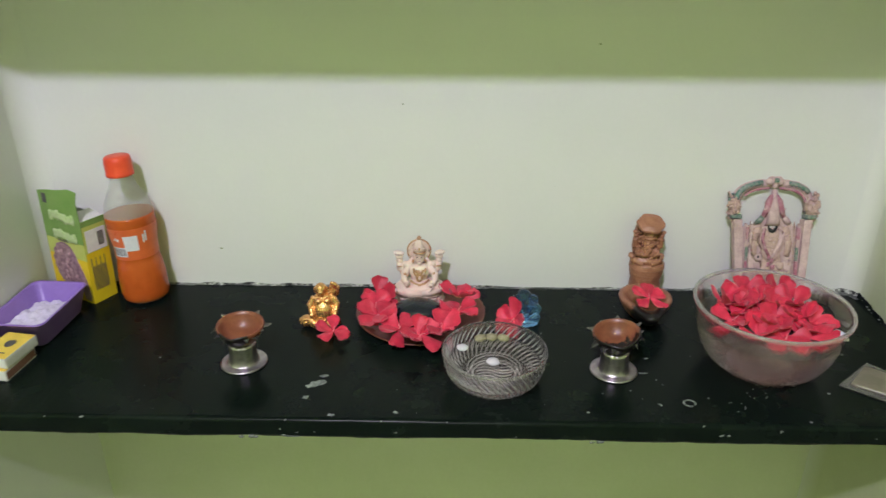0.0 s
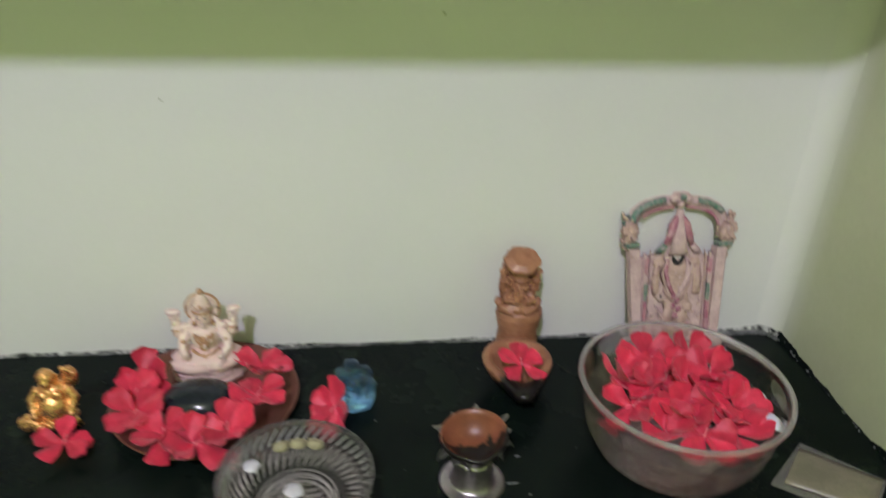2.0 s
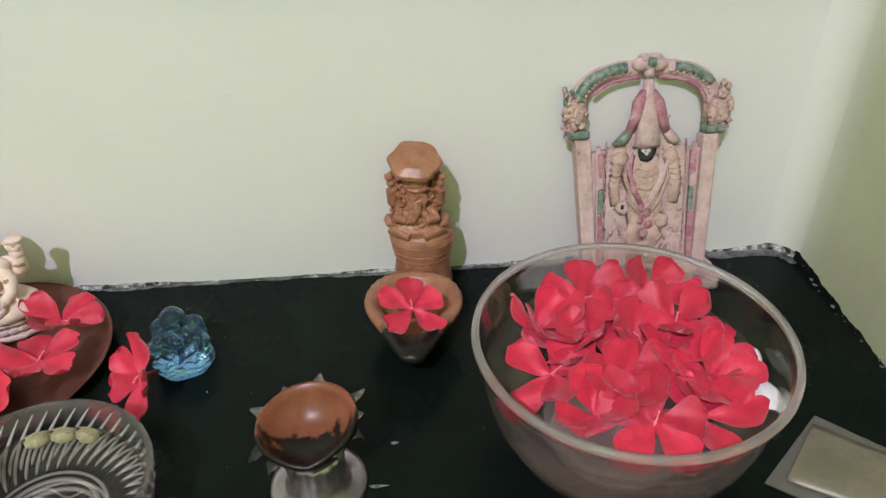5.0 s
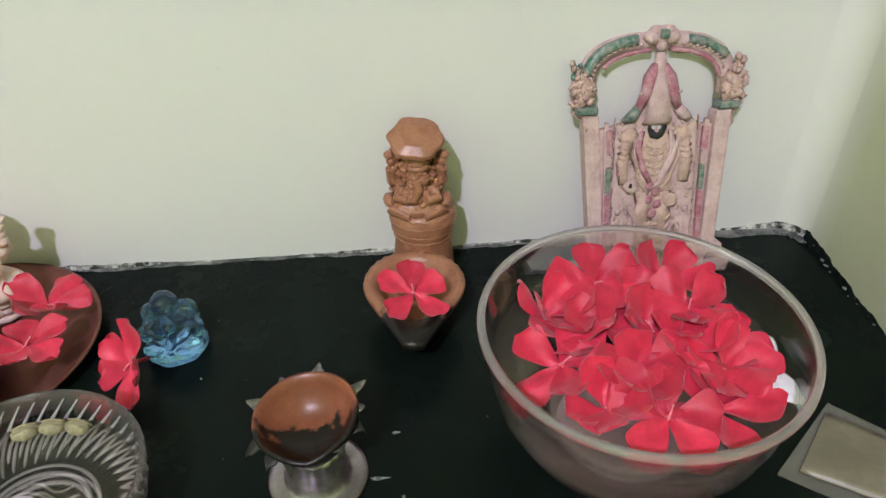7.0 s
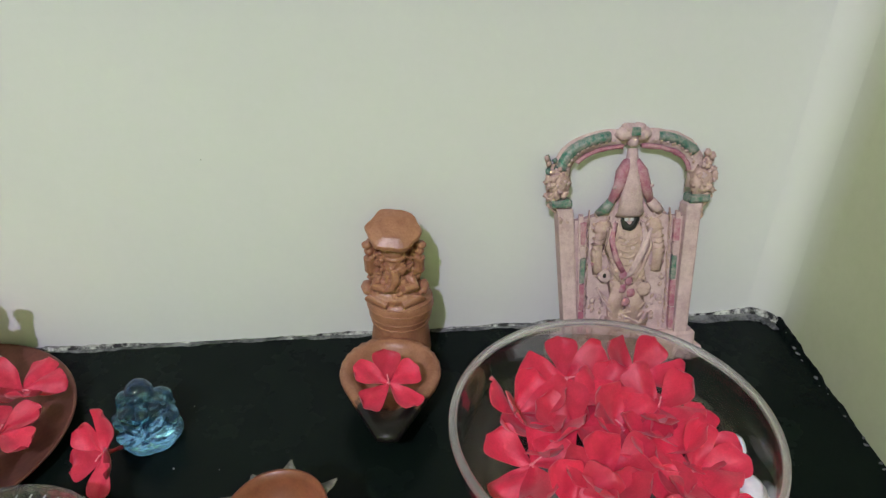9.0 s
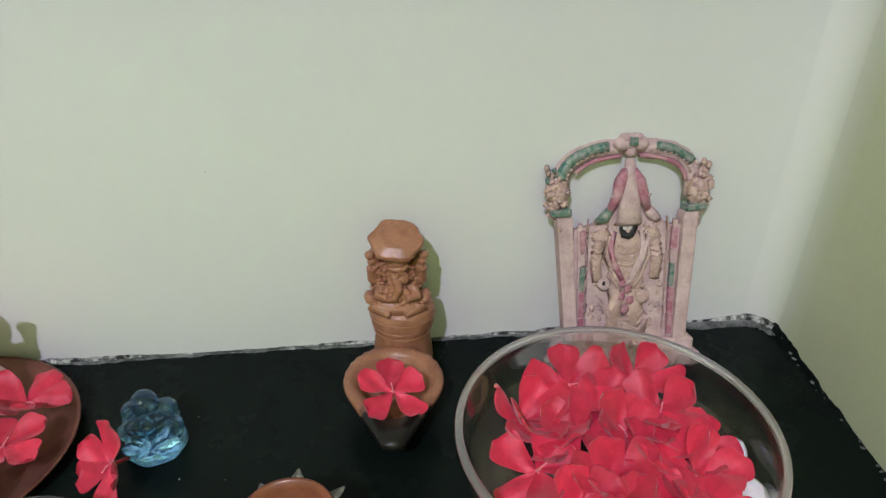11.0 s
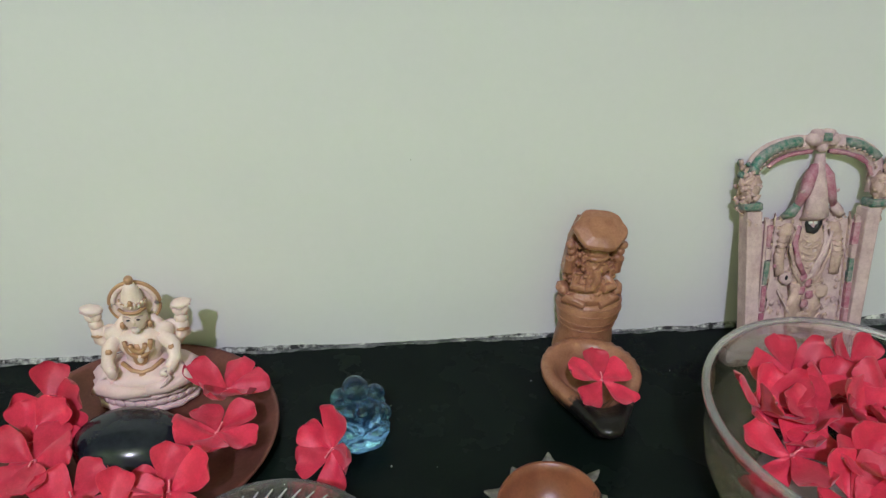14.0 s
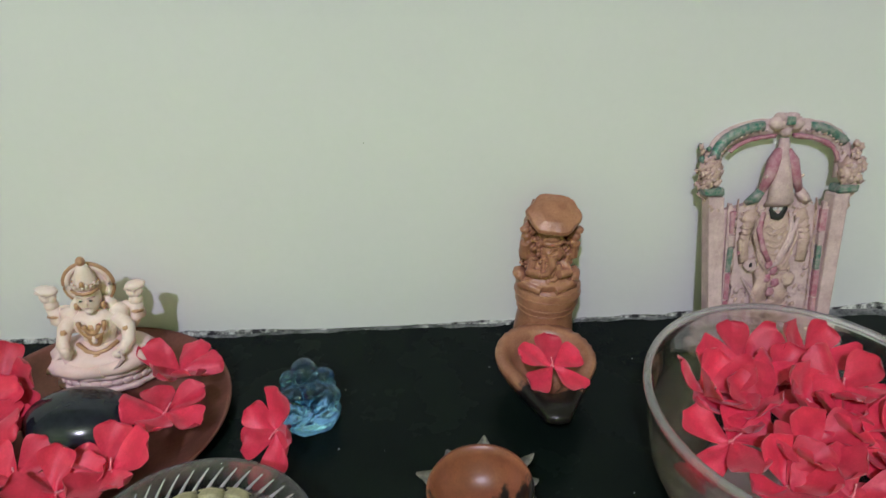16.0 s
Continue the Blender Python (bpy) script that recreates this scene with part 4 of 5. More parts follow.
# ---- terracotta lamp with a figure ----
def terracotta_lamp():
    b = bmesh.new()
    n = 56
    R = 0.0325

    def rim(a, r, push):
        # round bowl with two straight sides running out to a lip at the front
        d = abs((a + math.pi / 2 + math.pi) % (2 * math.pi) - math.pi)
        th = math.acos(1 / (1 + push))
        return r / math.cos(th - max(d, 0.10)) if d < th else r
    prof = [(0.010, 0.0, 0.35), (0.016, 0.003, 0.75), (0.026, 0.014, 1.05), (0.0325, 0.026, 1.13), (0.0335, 0.030, 1.13), (0.0325, 0.0325, 1.13), (0.0275, 0.0330, 1.06),
            (0.0238, 0.030, 0.72), (0.0200, 0.018, 0.5), (0.012, 0.0085, 0.25), (0.002, 0.0065, 0.0)]
    rings = []
    for k, (r, z, push) in enumerate(prof):
        ring = []
        for i in range(n):
            a = 2 * math.pi * i / n
            q = rim(a, r, push)
            nick = 0.0006 * math.cos(28 * a) if k in (4, 5) else 0.0
            ring.append(b.verts.new((q * math.cos(a), q * math.sin(a), z + nick)))
        rings.append(ring)
    ring_faces(b, rings, True, 0)
    cap(b, rings[0], 0, True)
    cap(b, rings[-1], 0)
    bowl_, b = b, bmesh.new()
    # column, pedestal and figure behind the bowl
    lathe(b, [(0.017, 0.0), (0.0185, 0.012), (0.0175, 0.026), (0.0166, 0.034), (0.0176, 0.040), (0.0190, 0.046), (0.0197, 0.052), (0.0190, 0.058), (0.014, 0.061)], (0.006, 0.047, 0), 30, 0)
    for zb, rb, nb in ((0.0385, 0.0178, 30), (0.0440, 0.0189, 34), (0.0520, 0.0200, 34), (0.0575, 0.0194, 30)):
        ring = [(0.006 + (rb - 0.0006) * math.cos(2 * math.pi * k / 40), 0.047 + (rb - 0.0006) * math.sin(2 * math.pi * k / 40), zb + 0.0004 * math.cos(2 * math.pi * k / 40 * nb / 2)) for k in range(41)]
        tube(b, ring, 0.0006, 6)
    for v in b.verts:
        v.co.x = 0.006 + 1.17 * (v.co.x - 0.006)
    pedestal_, b = b, bmesh.new()
    o = Vector((0.003, 0.043, 0.058))

    def at(x, y, z):
        return (o.x + x, o.y + y, o.z + z)
    prism(b, [(o.x - 0.014, o.z), (o.x + 0.014, o.z), (o.x + 0.0185, o.z + 0.02), (o.x + 0.0165, o.z + 0.045), (o.x + 0.012, o.z + 0.060), (o.x - 0.012, o.z + 0.060), (o.x - 0.0165, o.z + 0.045), (o.x - 0.0185, o.z + 0.02)], o.y + 0.004, o.y + 0.0125)
    blob(b, at(0, -0.003, 0.006), (0.0175, 0.0105, 0.0075), n=16, bumpy=0.12)
    blob(b, at(0, -0.003, 0.0160), (0.0105, 0.0090, 0.0100), n=16)
    blob(b, at(0, -0.004, 0.0310), (0.0072, 0.0072, 0.0080), n=14)
    lathe(b, [(0.0088, 0), (0.0090, 0.0022), (0.0080, 0.0026), (0.0084, 0.0050), (0.0070, 0.009)], at(0, -0.003, 0.037), 18)
    tube(b, [at(0, -0.0105, 0.030), at(0.001, -0.0130, 0.024), at(-0.002, -0.0145, 0.018), at(-0.0055, -0.0135, 0.0165)], [0.0034, 0.0030, 0.0024, 0.0018], 10)
    for s in (-1, 1):
        blob(b, at(s * 0.0098, -0.001, 0.0315), (0.0045, 0.0022, 0.0062), (0, s * 14, 0), n=10)
        tube(b, [at(s * 0.009, 0.001, 0.022), at(s * 0.0165, -0.001, 0.026), at(s * 0.0170, -0.003, 0.036)], [0.0042, 0.0042, 0.0034], 9)
        for q in range(3):
            blob(b, at(s * (0.0150 + 0.0014 * q), -0.003, 0.0380 + 0.0048 * q - 0.002), (0.0034, 0.0032, 0.0032), n=8, bumpy=0.25)
        tube(b, [at(s * 0.0095, -0.003, 0.021), at(s * 0.0130, -0.0095, 0.0165), at(s * 0.0060, -0.0135, 0.0175)], [0.0040, 0.0038, 0.0030], 9)
        tube(b, [at(s * 0.004, -0.006, 0.006), at(s * 0.0165, -0.0085, 0.0052), at(s * 0.0050, -0.0135, 0.0034)], [0.0050, 0.0046, 0.0028], 9)
        blob(b, at(s * 0.0185, -0.001, 0.0100), (0.0050, 0.0070, 0.0045), (0, -s * 38, 0), n=10, bumpy=0.2)
    for k in range(9):
        a = math.pi * (1.1 + 0.8 * k / 8)
        blob(b, at(0.0085 * math.cos(a), -0.0108 + 0.003 * abs(k - 4) / 4, 0.0215 + 0.0060 * math.sin(a)), (0.0011, 0.0011, 0.0011), n=6)
    rt = random.Random(6)
    for k in range(150):
        a, h = rt.uniform(-1.35, 1.35), rt.uniform(0.000, 0.045)
        blob(b, at(0.0135 * a, -0.0115 + 0.008 * a * a + 0.10 * abs(h - 0.016), h), (rt.uniform(0.0010, 0.0028), 0.0022, rt.uniform(0.0010, 0.0026)), (0, rt.uniform(-60, 60), 0), 0, 7, 0.3)
    figure_, b = b, bmesh.new()
    # leaf-shaped canopy over the head, sloping to the front
    rings = []
    for r, dz in ((1.0, 0.0), (1.03, 0.0016), (0.97, 0.0042), (0.55, 0.0062), (0.1, 0.0066)):
        ring = []
        for i in range(40):
            a = 2 * math.pi * i / 40
            q = 0.0172 * r * (1 + 0.045 * math.cos(6 * a + 0.6) + (0.06 if r > 0.9 else 0.0) * noise.noise((3 * math.cos(a), 3 * math.sin(a), 1.0)))
            v = pose(0, 0, 0, 33, 0, 0) @ Vector((q * math.cos(a), 0.86 * q * math.sin(a), dz))
            ring.append(b.verts.new((o.x + v.x, o.y - 0.004 + v.y, o.z + 0.0565 + v.z)))
        rings.append(ring)
    ring_faces(b, rings, True, 0)
    cap(b, rings[0], 0, True)
    cap(b, rings[-1], 0)
    lathe(b, [(0.010, -0.012), (0.011, 0.0), (0.008, 0.006)], at(0, 0.003, 0.049), 16)
    return (("bowl", bowl_), ("pedestal", pedestal_), ("figure", figure_), ("canopy", b))


terra = thing("terracotta_lamp", None, None, "terracotta oil lamp with a small seated figure behind its sooty bowl", "oil lamp", at=pose(0.6215, 0.873, ZS, 0, 0, -4))
for name, made in terracotta_lamp():
    piece = part(name, made, TERRA, terra, "plain small seated figure" if name == "figure" else "")
    if name in ("figure", "canopy"):
        fuse(piece, 0.0005, 1)


# ---- arched plaster relief ----
def arched_relief():
    """Standing robed figure under an arch, in dusty painted plaster: one mesh."""
    b = bmesh.new()
    K, G, M, E, B, W = 0, 1, 2, 3, 4, 5    # pink, gold, magenta, green, black, white
    # stepped base
    slab(b, (-0.064, -0.009, 0.0), (0.066, 0.017, 0.011), K, 0.003)
    slab(b, (-0.059, -0.007, 0.011), (0.060, 0.016, 0.024), K, 0.003)
    slab(b, (-0.040, -0.0115, 0.004), (0.040, 0.0, 0.020), G, 0.003)
    # body slab up to the shoulders
    prism(b, [(-0.045, 0.02), (0.045, 0.02), (0.045, 0.1135), (0.036, 0.1145), (0.022, 0.1180), (0.012, 0.126), (0.006, 0.148), (-0.006, 0.148), (-0.012, 0.126), (-0.022, 0.1180), (-0.036, 0.1145), (-0.045, 0.1135)], 0.0, 0.012, K)
    # side pilasters
    for s in (-1, 1):
        slab(b, (s * 0.0475 - 0.0058, -0.006, 0.022), (s * 0.0475 + 0.0058, 0.014, 0.125), K, 0.0015)
        slab(b, (s * 0.0395 - 0.0022, -0.0035, 0.024), (s * 0.0395 + 0.0022, 0.004, 0.118), K, 0.0006)
        zz = 0.026
        for k, (h, c) in enumerate(((0.018, M), (0.022, M), (0.020, E), (0.010, K), (0.018, M))):
            slab(b, (s * 0.0392 - 0.0022, -0.0046, zz), (s * 0.0392 + 0.0022, 0.0, zz + h - 0.0012), c, 0.0004)
            zz += h
        for k in range(24):
            blob(b, (s * 0.0345, -0.001, 0.027 + 0.0037 * k), (0.0013, 0.0016, 0.0015), mat=G if k % 3 else K, n=6)
        # capital: gilded mask and curls
        blob(b, (s * 0.0500, -0.003, 0.142), (0.0085, 0.0085, 0.0105), mat=G, n=14, bumpy=0.5)
        rc = random.Random(40 + s)
        for q in range(46):
            a, d = rc.uniform(0, 2 * math.pi), math.sqrt(rc.random())
            w = rc.uniform(0.0010, 0.0025)
            blob(b, (s * (0.0515 + 0.0085 * d * math.cos(a)), -0.0025 - 0.0075 * math.sqrt(1 - 0.8 * d * d), 0.1415 + 0.0125 * d * math.sin(a)), (w, w, w * rc.uniform(0.8, 1.6)), (0, rc.uniform(-50, 50), 0), G if rc.random() < 0.85 else K, 7, 0.5)
        for q in range(26):
            w = rc.uniform(0.0012, 0.0024)
            blob(b, (s * (0.0562 + rc.uniform(-0.003, 0.003)), rc.uniform(-0.005, 0.004), 0.114 + 0.0019 * q), (w, w, w * 1.3), (0, rc.uniform(-40, 40), 0), E if s < 0 and q > 15 and rc.random() < 0.6 else G, 7, 0.6)
        for q in range(9):
            blob(b, (s * (0.0550 + rc.uniform(-0.004, 0.004)), rc.uniform(-0.004, 0.003), 0.156 + rc.uniform(-0.006, 0.006)), (0.0025, 0.0028, 0.0030), (0, rc.uniform(-40, 40), 0), E if s < 0 else G, 8, 0.6)
        slab(b, (s * 0.0490 - 0.0075, -0.0095, 0.1255), (s * 0.0490 + 0.0075, 0.010, 0.1315), E, 0.0015)
        blob(b, (s * 0.0560, -0.002, 0.116), (0.0034, 0.0034, 0.0058), (0, -s * 20, 0), mat=G, n=8, bumpy=0.4)
    # the arch: thick rounded bar, with green and magenta bands
    pts = [(-0.0475, 0.004, 0.136)] + hoop((0, 0.004, 0.141), 0.0480, 0.0335, 172, 8, 30) + [(0.0475, 0.004, 0.136)]
    tube(b, pts, 0.0066, 12, K, 1.05, (0, 1, 0))
    pts = hoop((0, -0.0026, 0.1415), 0.0490, 0.0345, 168, 104, 12)
    tube(b, pts, 0.0040, 8, E)
    tube(b, hoop((0, -0.0026, 0.1415), 0.0490, 0.0345, 74, 30, 8), 0.0036, 8, E)
    tube(b, hoop((0, -0.0025, 0.1405), 0.0415, 0.0275, 150, 95, 12), 0.0016, 7, M)
    tube(b, hoop((0, -0.0025, 0.1405), 0.0415, 0.0275, 85, 12, 12), 0.0018, 7, M)
    for k in range(24):
        p = hoop((0, -0.0040, 0.1412), 0.0455, 0.0315, 165 - 6.3 * k, 165 - 6.3 * k, 1)[0]
        blob(b, p, (0.0011, 0.0014, 0.0011), mat=G if k % 2 else K, n=6)
    # keystone crest
    for x, z, r in ((0, 0.1785, 0.0074), (-0.007, 0.1770, 0.0060), (0.007, 0.1770, 0.0060), (-0.0045, 0.1815, 0.0042), (0.0045, 0.1815, 0.0042), (0, 0.1715, 0.0046)):
        blob(b, (x, -0.003, z), (r, 0.0072, r * 0.9), mat=K, n=10, bumpy=0.2)
    slab(b, (-0.0030, -0.0118, 0.1765), (0.0030, -0.0070, 0.1825), E, 0.0008)
    # tall tapered crown with magenta flanks
    tube(b, [(0, -0.003, 0.108), (0, -0.0055, 0.120), (0, -0.0060, 0.134), (0, -0.0045, 0.149), (0, -0.002, 0.166)], [0.0112, 0.0104, 0.0082, 0.0058, 0.0036], 16, K, 0.75, (0, 1, 0))
    for s in (-1, 1):
        tube(b, [(s * 0.0030, -0.003, 0.158), (s * 0.0070, -0.005, 0.150), (s * 0.0100, -0.005, 0.139), (s * 0.0150, -0.004, 0.127)], [0.0032, 0.0046, 0.0042, 0.0028], 9, M)
        tube(b, [(s * 0.0145, -0.004, 0.128), (s * 0.0200, -0.003, 0.1215), (s * 0.0265, -0.001, 0.1180)], [0.0034, 0.0036, 0.0022], 9, E if s < 0 else K)
        blob(b, (s * 0.0135, -0.0078, 0.139), (0.0014, 0.0014, 0.0014), mat=K, n=6)
    # face with the broad mark
    blob(b, (0, -0.0045, 0.106), (0.0094, 0.0075, 0.0105), mat=K, n=16)
    tube(b, [(-0.0058, -0.0118, 0.1125), (-0.0056, -0.0116, 0.1050), (-0.0032, -0.0127, 0.1002), (0, -0.0132, 0.0990), (0.0032, -0.0127, 0.1002), (0.0056, -0.0116, 0.1050), (0.0058, -0.0118, 0.1125)], [0.0014, 0.0021, 0.0026, 0.0028, 0.0026, 0.0021, 0.0014], 9, B)
    tube(b, [(-0.0026, -0.0112, 0.1130), (-0.0022, -0.0128, 0.1045)], [0.0019, 0.0016], 8, W)
    tube(b, [(0.0026, -0.0112, 0.1130), (0.0022, -0.0128, 0.1045)], [0.0019, 0.0016], 8, W)
    # shoulders, chest, arms
    blob(b, (0, 0.0, 0.088), (0.021, 0.0105, 0.019), mat=G, n=18, bumpy=0.08)
    blob(b, (0, 0.0, 0.064), (0.0165, 0.0095, 0.020), mat=G, n=18, bumpy=0.08)
    for s in (-1, 1):
        blob(b, (s * 0.0215, -0.001, 0.0985), (0.0075, 0.0065, 0.0068), mat=G, n=12, bumpy=0.3)
        tube(b, [(s * 0.022, -0.001, 0.095), (s * 0.0265, -0.004, 0.080), (s * 0.0245, -0.0075, 0.066)], [0.0058, 0.0052, 0.0042], 10, G)
        for q in range(4):
            tube(b, [(s * (0.0200 + 0.0008 * q), -0.0060, 0.0915 - 0.0045 * q), (s * (0.0245 + 0.0006 * q), -0.0094, 0.0905 - 0.0045 * q), (s * (0.0300 + 0.0004 * q), -0.0055, 0.0920 - 0.0045 * q)], 0.0009, 6, G)
        tube(b, [(s * 0.0110, -0.0085, 0.103), (s * 0.0145, -0.0098, 0.090), (s * 0.0100, -0.0112, 0.076), (s * 0.0030, -0.0122, 0.066)], [0.0022, 0.0026, 0.0026, 0.0020], 8, M if s < 0 else K)
        tube(b, [(s * 0.0165, -0.0080, 0.100), (s * 0.0190, -0.0092, 0.084), (s * 0.0130, -0.0108, 0.068), (s * 0.0040, -0.0118, 0.058)], 0.0013, 7, G)
        tube(b, [(s * 0.0065, -0.0040, 0.026), (s * 0.0085, -0.0055, 0.045), (s * 0.0080, -0.0060, 0.060)], [0.0070, 0.0080, 0.0080], 10, G)
        blob(b, (s * 0.0290, -0.0035, 0.0720), (0.0024, 0.0022, 0.0024), mat=M, n=7)
        blob(b, (s * 0.0285, -0.0035, 0.0470), (0.0026, 0.0024, 0.0024), mat=K, n=7)
    for q in range(5):
        tube(b, arc((0, -0.0108 + 0.0002 * q, 0.094 - 0.0048 * q), 0.0082 - 0.0006 * q, 0.0040, 200, 340, 8), 0.0009, 6, G)
    # hand in front and hand at the hip, sash across
    blob(b, (-0.0195, -0.0105, 0.0640), (0.0062, 0.0034, 0.0046), mat=K, n=10, bumpy=0.25)
    blob(b, (-0.0195, -0.0130, 0.0645), (0.0022, 0.0016, 0.0018), mat=B, n=7)
    blob(b, (0.0150, -0.0095, 0.0540), (0.0066, 0.0040, 0.0050), mat=G, n=10, bumpy=0.25)
    tube(b, [(0.0185, -0.0088, 0.098), (0.0130, -0.0112, 0.080), (0.0040, -0.0125, 0.066), (-0.0100, -0.0110, 0.058)], [0.0014, 0.0019, 0.0019, 0.0014], 7, K)
    for x, z in ((-0.003, 0.064), (0.002, 0.060), (0.004, 0.052), (-0.0035, 0.055), (0.0, 0.046)):
        blob(b, (x, -0.0118, z), (0.0036, 0.0028, 0.0034), mat=M, n=8, bumpy=0.3)
    for q in range(6):
        tube(b, [(-0.026 + 0.004 * q, -0.006, 0.056 - 0.003 * q), (-0.014 + 0.003 * q, -0.010, 0.040 - 0.001 * q), (0.004 + 0.002 * q, -0.010, 0.030), (0.020, -0.006, 0.027 + 0.002 * q)], 0.0009, 6, G if q % 2 else K)
    for q in range(4):
        tube(b, arc((0, -0.0105, 0.047 - 0.0058 * q), 0.0165 - 0.001 * q, 0.0090, 195, 345, 12), 0.0012, 6, G)
    rr = random.Random(4)
    for q in range(150):
        x, z = rr.uniform(-0.031, 0.031), rr.uniform(0.026, 0.112)
        blob(b, (x, -0.0006 - 0.009 * max(0.0, 1 - (x / 0.024) ** 2), z), (rr.uniform(0.0008, 0.0022), 0.0018, rr.uniform(0.0008, 0.0024)), (0, rr.uniform(-60, 60), 0), G if rr.random() < 0.7 else K, 6, 0.3)
    return b


relief = arched_relief()
for v in relief.verts:
    flat = 0.30 if abs(v.co.x) < 0.034 and 0.022 < v.co.z < 0.119 else 0.85
    crust = 0.0007 * noise.noise(v.co * 420) + 0.0006 * noise.noise(v.co * 170)
    x, z = v.co.x, v.co.z
    if abs(x) < 0.034 and z < 0.1155:
        v.co.z += 0.0085 * max(0.0, min(1.0, (z - 0.026) / 0.05))
    least = 0.885 if x < 0 else 0.945
    narrow = 0.95 if z < 0.0225 else least + (1 - least) * max(0.0, min(1.0, (z - 0.1185) / 0.006))
    v.co.x *= narrow
    v.co.x -= 0.0045 * max(0.0, min(1.0, (-x - 0.015) / 0.03)) * max(0.0, min(1.0, (z - 0.112) / 0.02))
    v.co.x += 0.0030 * max(0.0, min(1.0, (x - 0.010) / 0.03)) * max(0.0, min(1.0, (z - 0.112) / 0.02))
    v.co = Vector((0.92 * v.co.x + crust, (flat if v.co.y < 0 else 0.5) * v.co.y - crust, 0.925 * v.co.z + crust * (v.co.z > 0.004)))
thing("arched_relief_figurine", relief, [DUSTY, DUSTGOLD, PLUM, EMERALD, PITCH, WHITEP], "dusty pink plaster standing figure in a painted arch", "figurine", at=pose(0.7890, 0.8985, ZS + 0.0050, -17.5, 0, 0))


# ---- lamps on steel cups ----
def cup_lamp(x, y, turn, seed, tilt, roll, label, clay_mat):
    """An upturned flanged steel cup, and the clay lamp set on it with dried leaves."""
    b = bmesh.new()
    lathe(b, [(0.0262, 0.0), (0.0270, 0.0006), (0.0268, 0.0018), (0.0240, 0.0022), (0.0190, 0.0024), (0.0172, 0.0040), (0.0160, 0.010), (0.0152, 0.018), (0.0152, 0.0245), (0.0150, 0.0280), (0.0130, 0.0290), (0.001, 0.0290)], n=96,
          wobble=lambda a, k: 1 + ((0.018, 0.030, 0.045, 0.060, 0.050)[k - 5] * abs(math.cos(6 * a)) if 5 <= k <= 9 else 0.0))
    cup = thing("steel_cup", b, STEEL, "upturned dull steel cup with a flange under a clay lamp", "cup", "cups under the lamps", at=pose(x, y, ZS + 0.0003))
    b = bmesh.new()
    r = random.Random(seed)
    n = 48
    prof = [(0.009, 0.0), (0.014, 0.0008), (0.022, 0.007), (0.0275, 0.0155), (0.0295, 0.0205), (0.0292, 0.0220), (0.0275, 0.0218), (0.0255, 0.0175), (0.0200, 0.0095), (0.0120, 0.0052), (0.001, 0.0045)]
    rings = []
    for k, (q, z) in enumerate(prof):
        ring = []
        for i in range(n):
            a = 2 * math.pi * i / n
            d = (a + math.pi / 2 + math.pi) % (2 * math.pi) - math.pi
            lip = max(0.0, 1 - abs(d) / 0.55)
            w = q * (0.965 + 0.06 * lip * min(1, q / 0.02) + 0.012 * noise.noise((2 * math.cos(a), 2 * math.sin(a), seed)))
            ring.append(b.verts.new((w * math.cos(a), w * math.sin(a), z - 0.002 * lip * (z / 0.022))))
        rings.append(ring)
    ring_faces(b, rings, True, 0)
    cap(b, rings[0], 0, True)
    cap(b, rings[-1], 0)
    clay = thing("clay_lamp", b, clay_mat, label, "oil lamp", "clay lamps on cups", at=pose(x + 0.001, y, ZS + 0.0292, tilt, roll, turn) @ Matrix.Diagonal((0.95, 0.95, 1.10, 1)))
    for k, (a, ln, dark) in enumerate(((72, 0.0085, 0), (152, 0.0105, 0), (22, 0.0115, 0), (198, 0.0105, 1), (228, 0.0065, 1), (338, 0.0070, 1), (310, 0.0055, 1), (252, 0.0045, 1), (2, 0.006, 0), (112, 0.0060, 0))):
        bb = bmesh.new()
        base, w = 0.0255, r.uniform(0.0042, 0.0060)
        rows = []
        for i in range(6):
            u = i / 5
            hw = w * max(0.06, 1 - u ** 1.6) * (1 + 0.18 * math.sin(7 * u + k))
            zz = 0.0168 + 0.0025 * u + 0.0015 * math.sin(3 * u + k) - (0.0075 * u * u if dark else -0.002 * u)
            rows.append([bb.verts.new((base + ln * u, hw * v, zz + 0.001 * v * v + dz)) for v, dz in ((-1, 0), (0, 0), (1, 0), (1, -0.0006), (0, -0.0006), (-1, -0.0006))])
        ring_faces(bb, rows, True)
        cap(bb, rows[0], 0, True)
        cap(bb, rows[-1])
        o = part("leaf_tip", bb, LEAFDARK if dark else LEAFDRY, clay)
        o.matrix_basis = pose(0, 0, 0, 0, 0, a + r.uniform(-5, 5))
    return cup


cup_lamp(0.561, 0.751, 4, 21, 3, -6, "sooty red clay lamp with dried leaf tips on a steel cup", TERRA_RED)
cup_lamp(0.131, 0.757, -12, 34, 4, 2, "red clay lamp with dried leaf tips on a steel cup", TERRA_PLAIN)


# ---- swirled cut-glass bowl ----
def swirl_bowl():
    b = bmesh.new()
    flutes, per = 46, 6
    n = flutes * per
    prof_out = [(0.0340, 0.0), (0.0385, 0.0006), (0.0455, 0.005), (0.0505, 0.0115), (0.0540, 0.020), (0.0560, 0.030), (0.0574, 0.041), (0.0583, 0.0455)]
    prof_in = [(0.0576, 0.0470), (0.0553, 0.0466), (0.0538, 0.0410), (0.0520, 0.0300), (0.0496, 0.0205), (0.0458, 0.0130), (0.0400, 0.0085), (0.0300, 0.0058), (0.0270, 0.0068), (0.0250, 0.0068), (0.0240, 0.0056), (0.0120, 0.0054), (0.0008, 0.0054)]
    rings = []
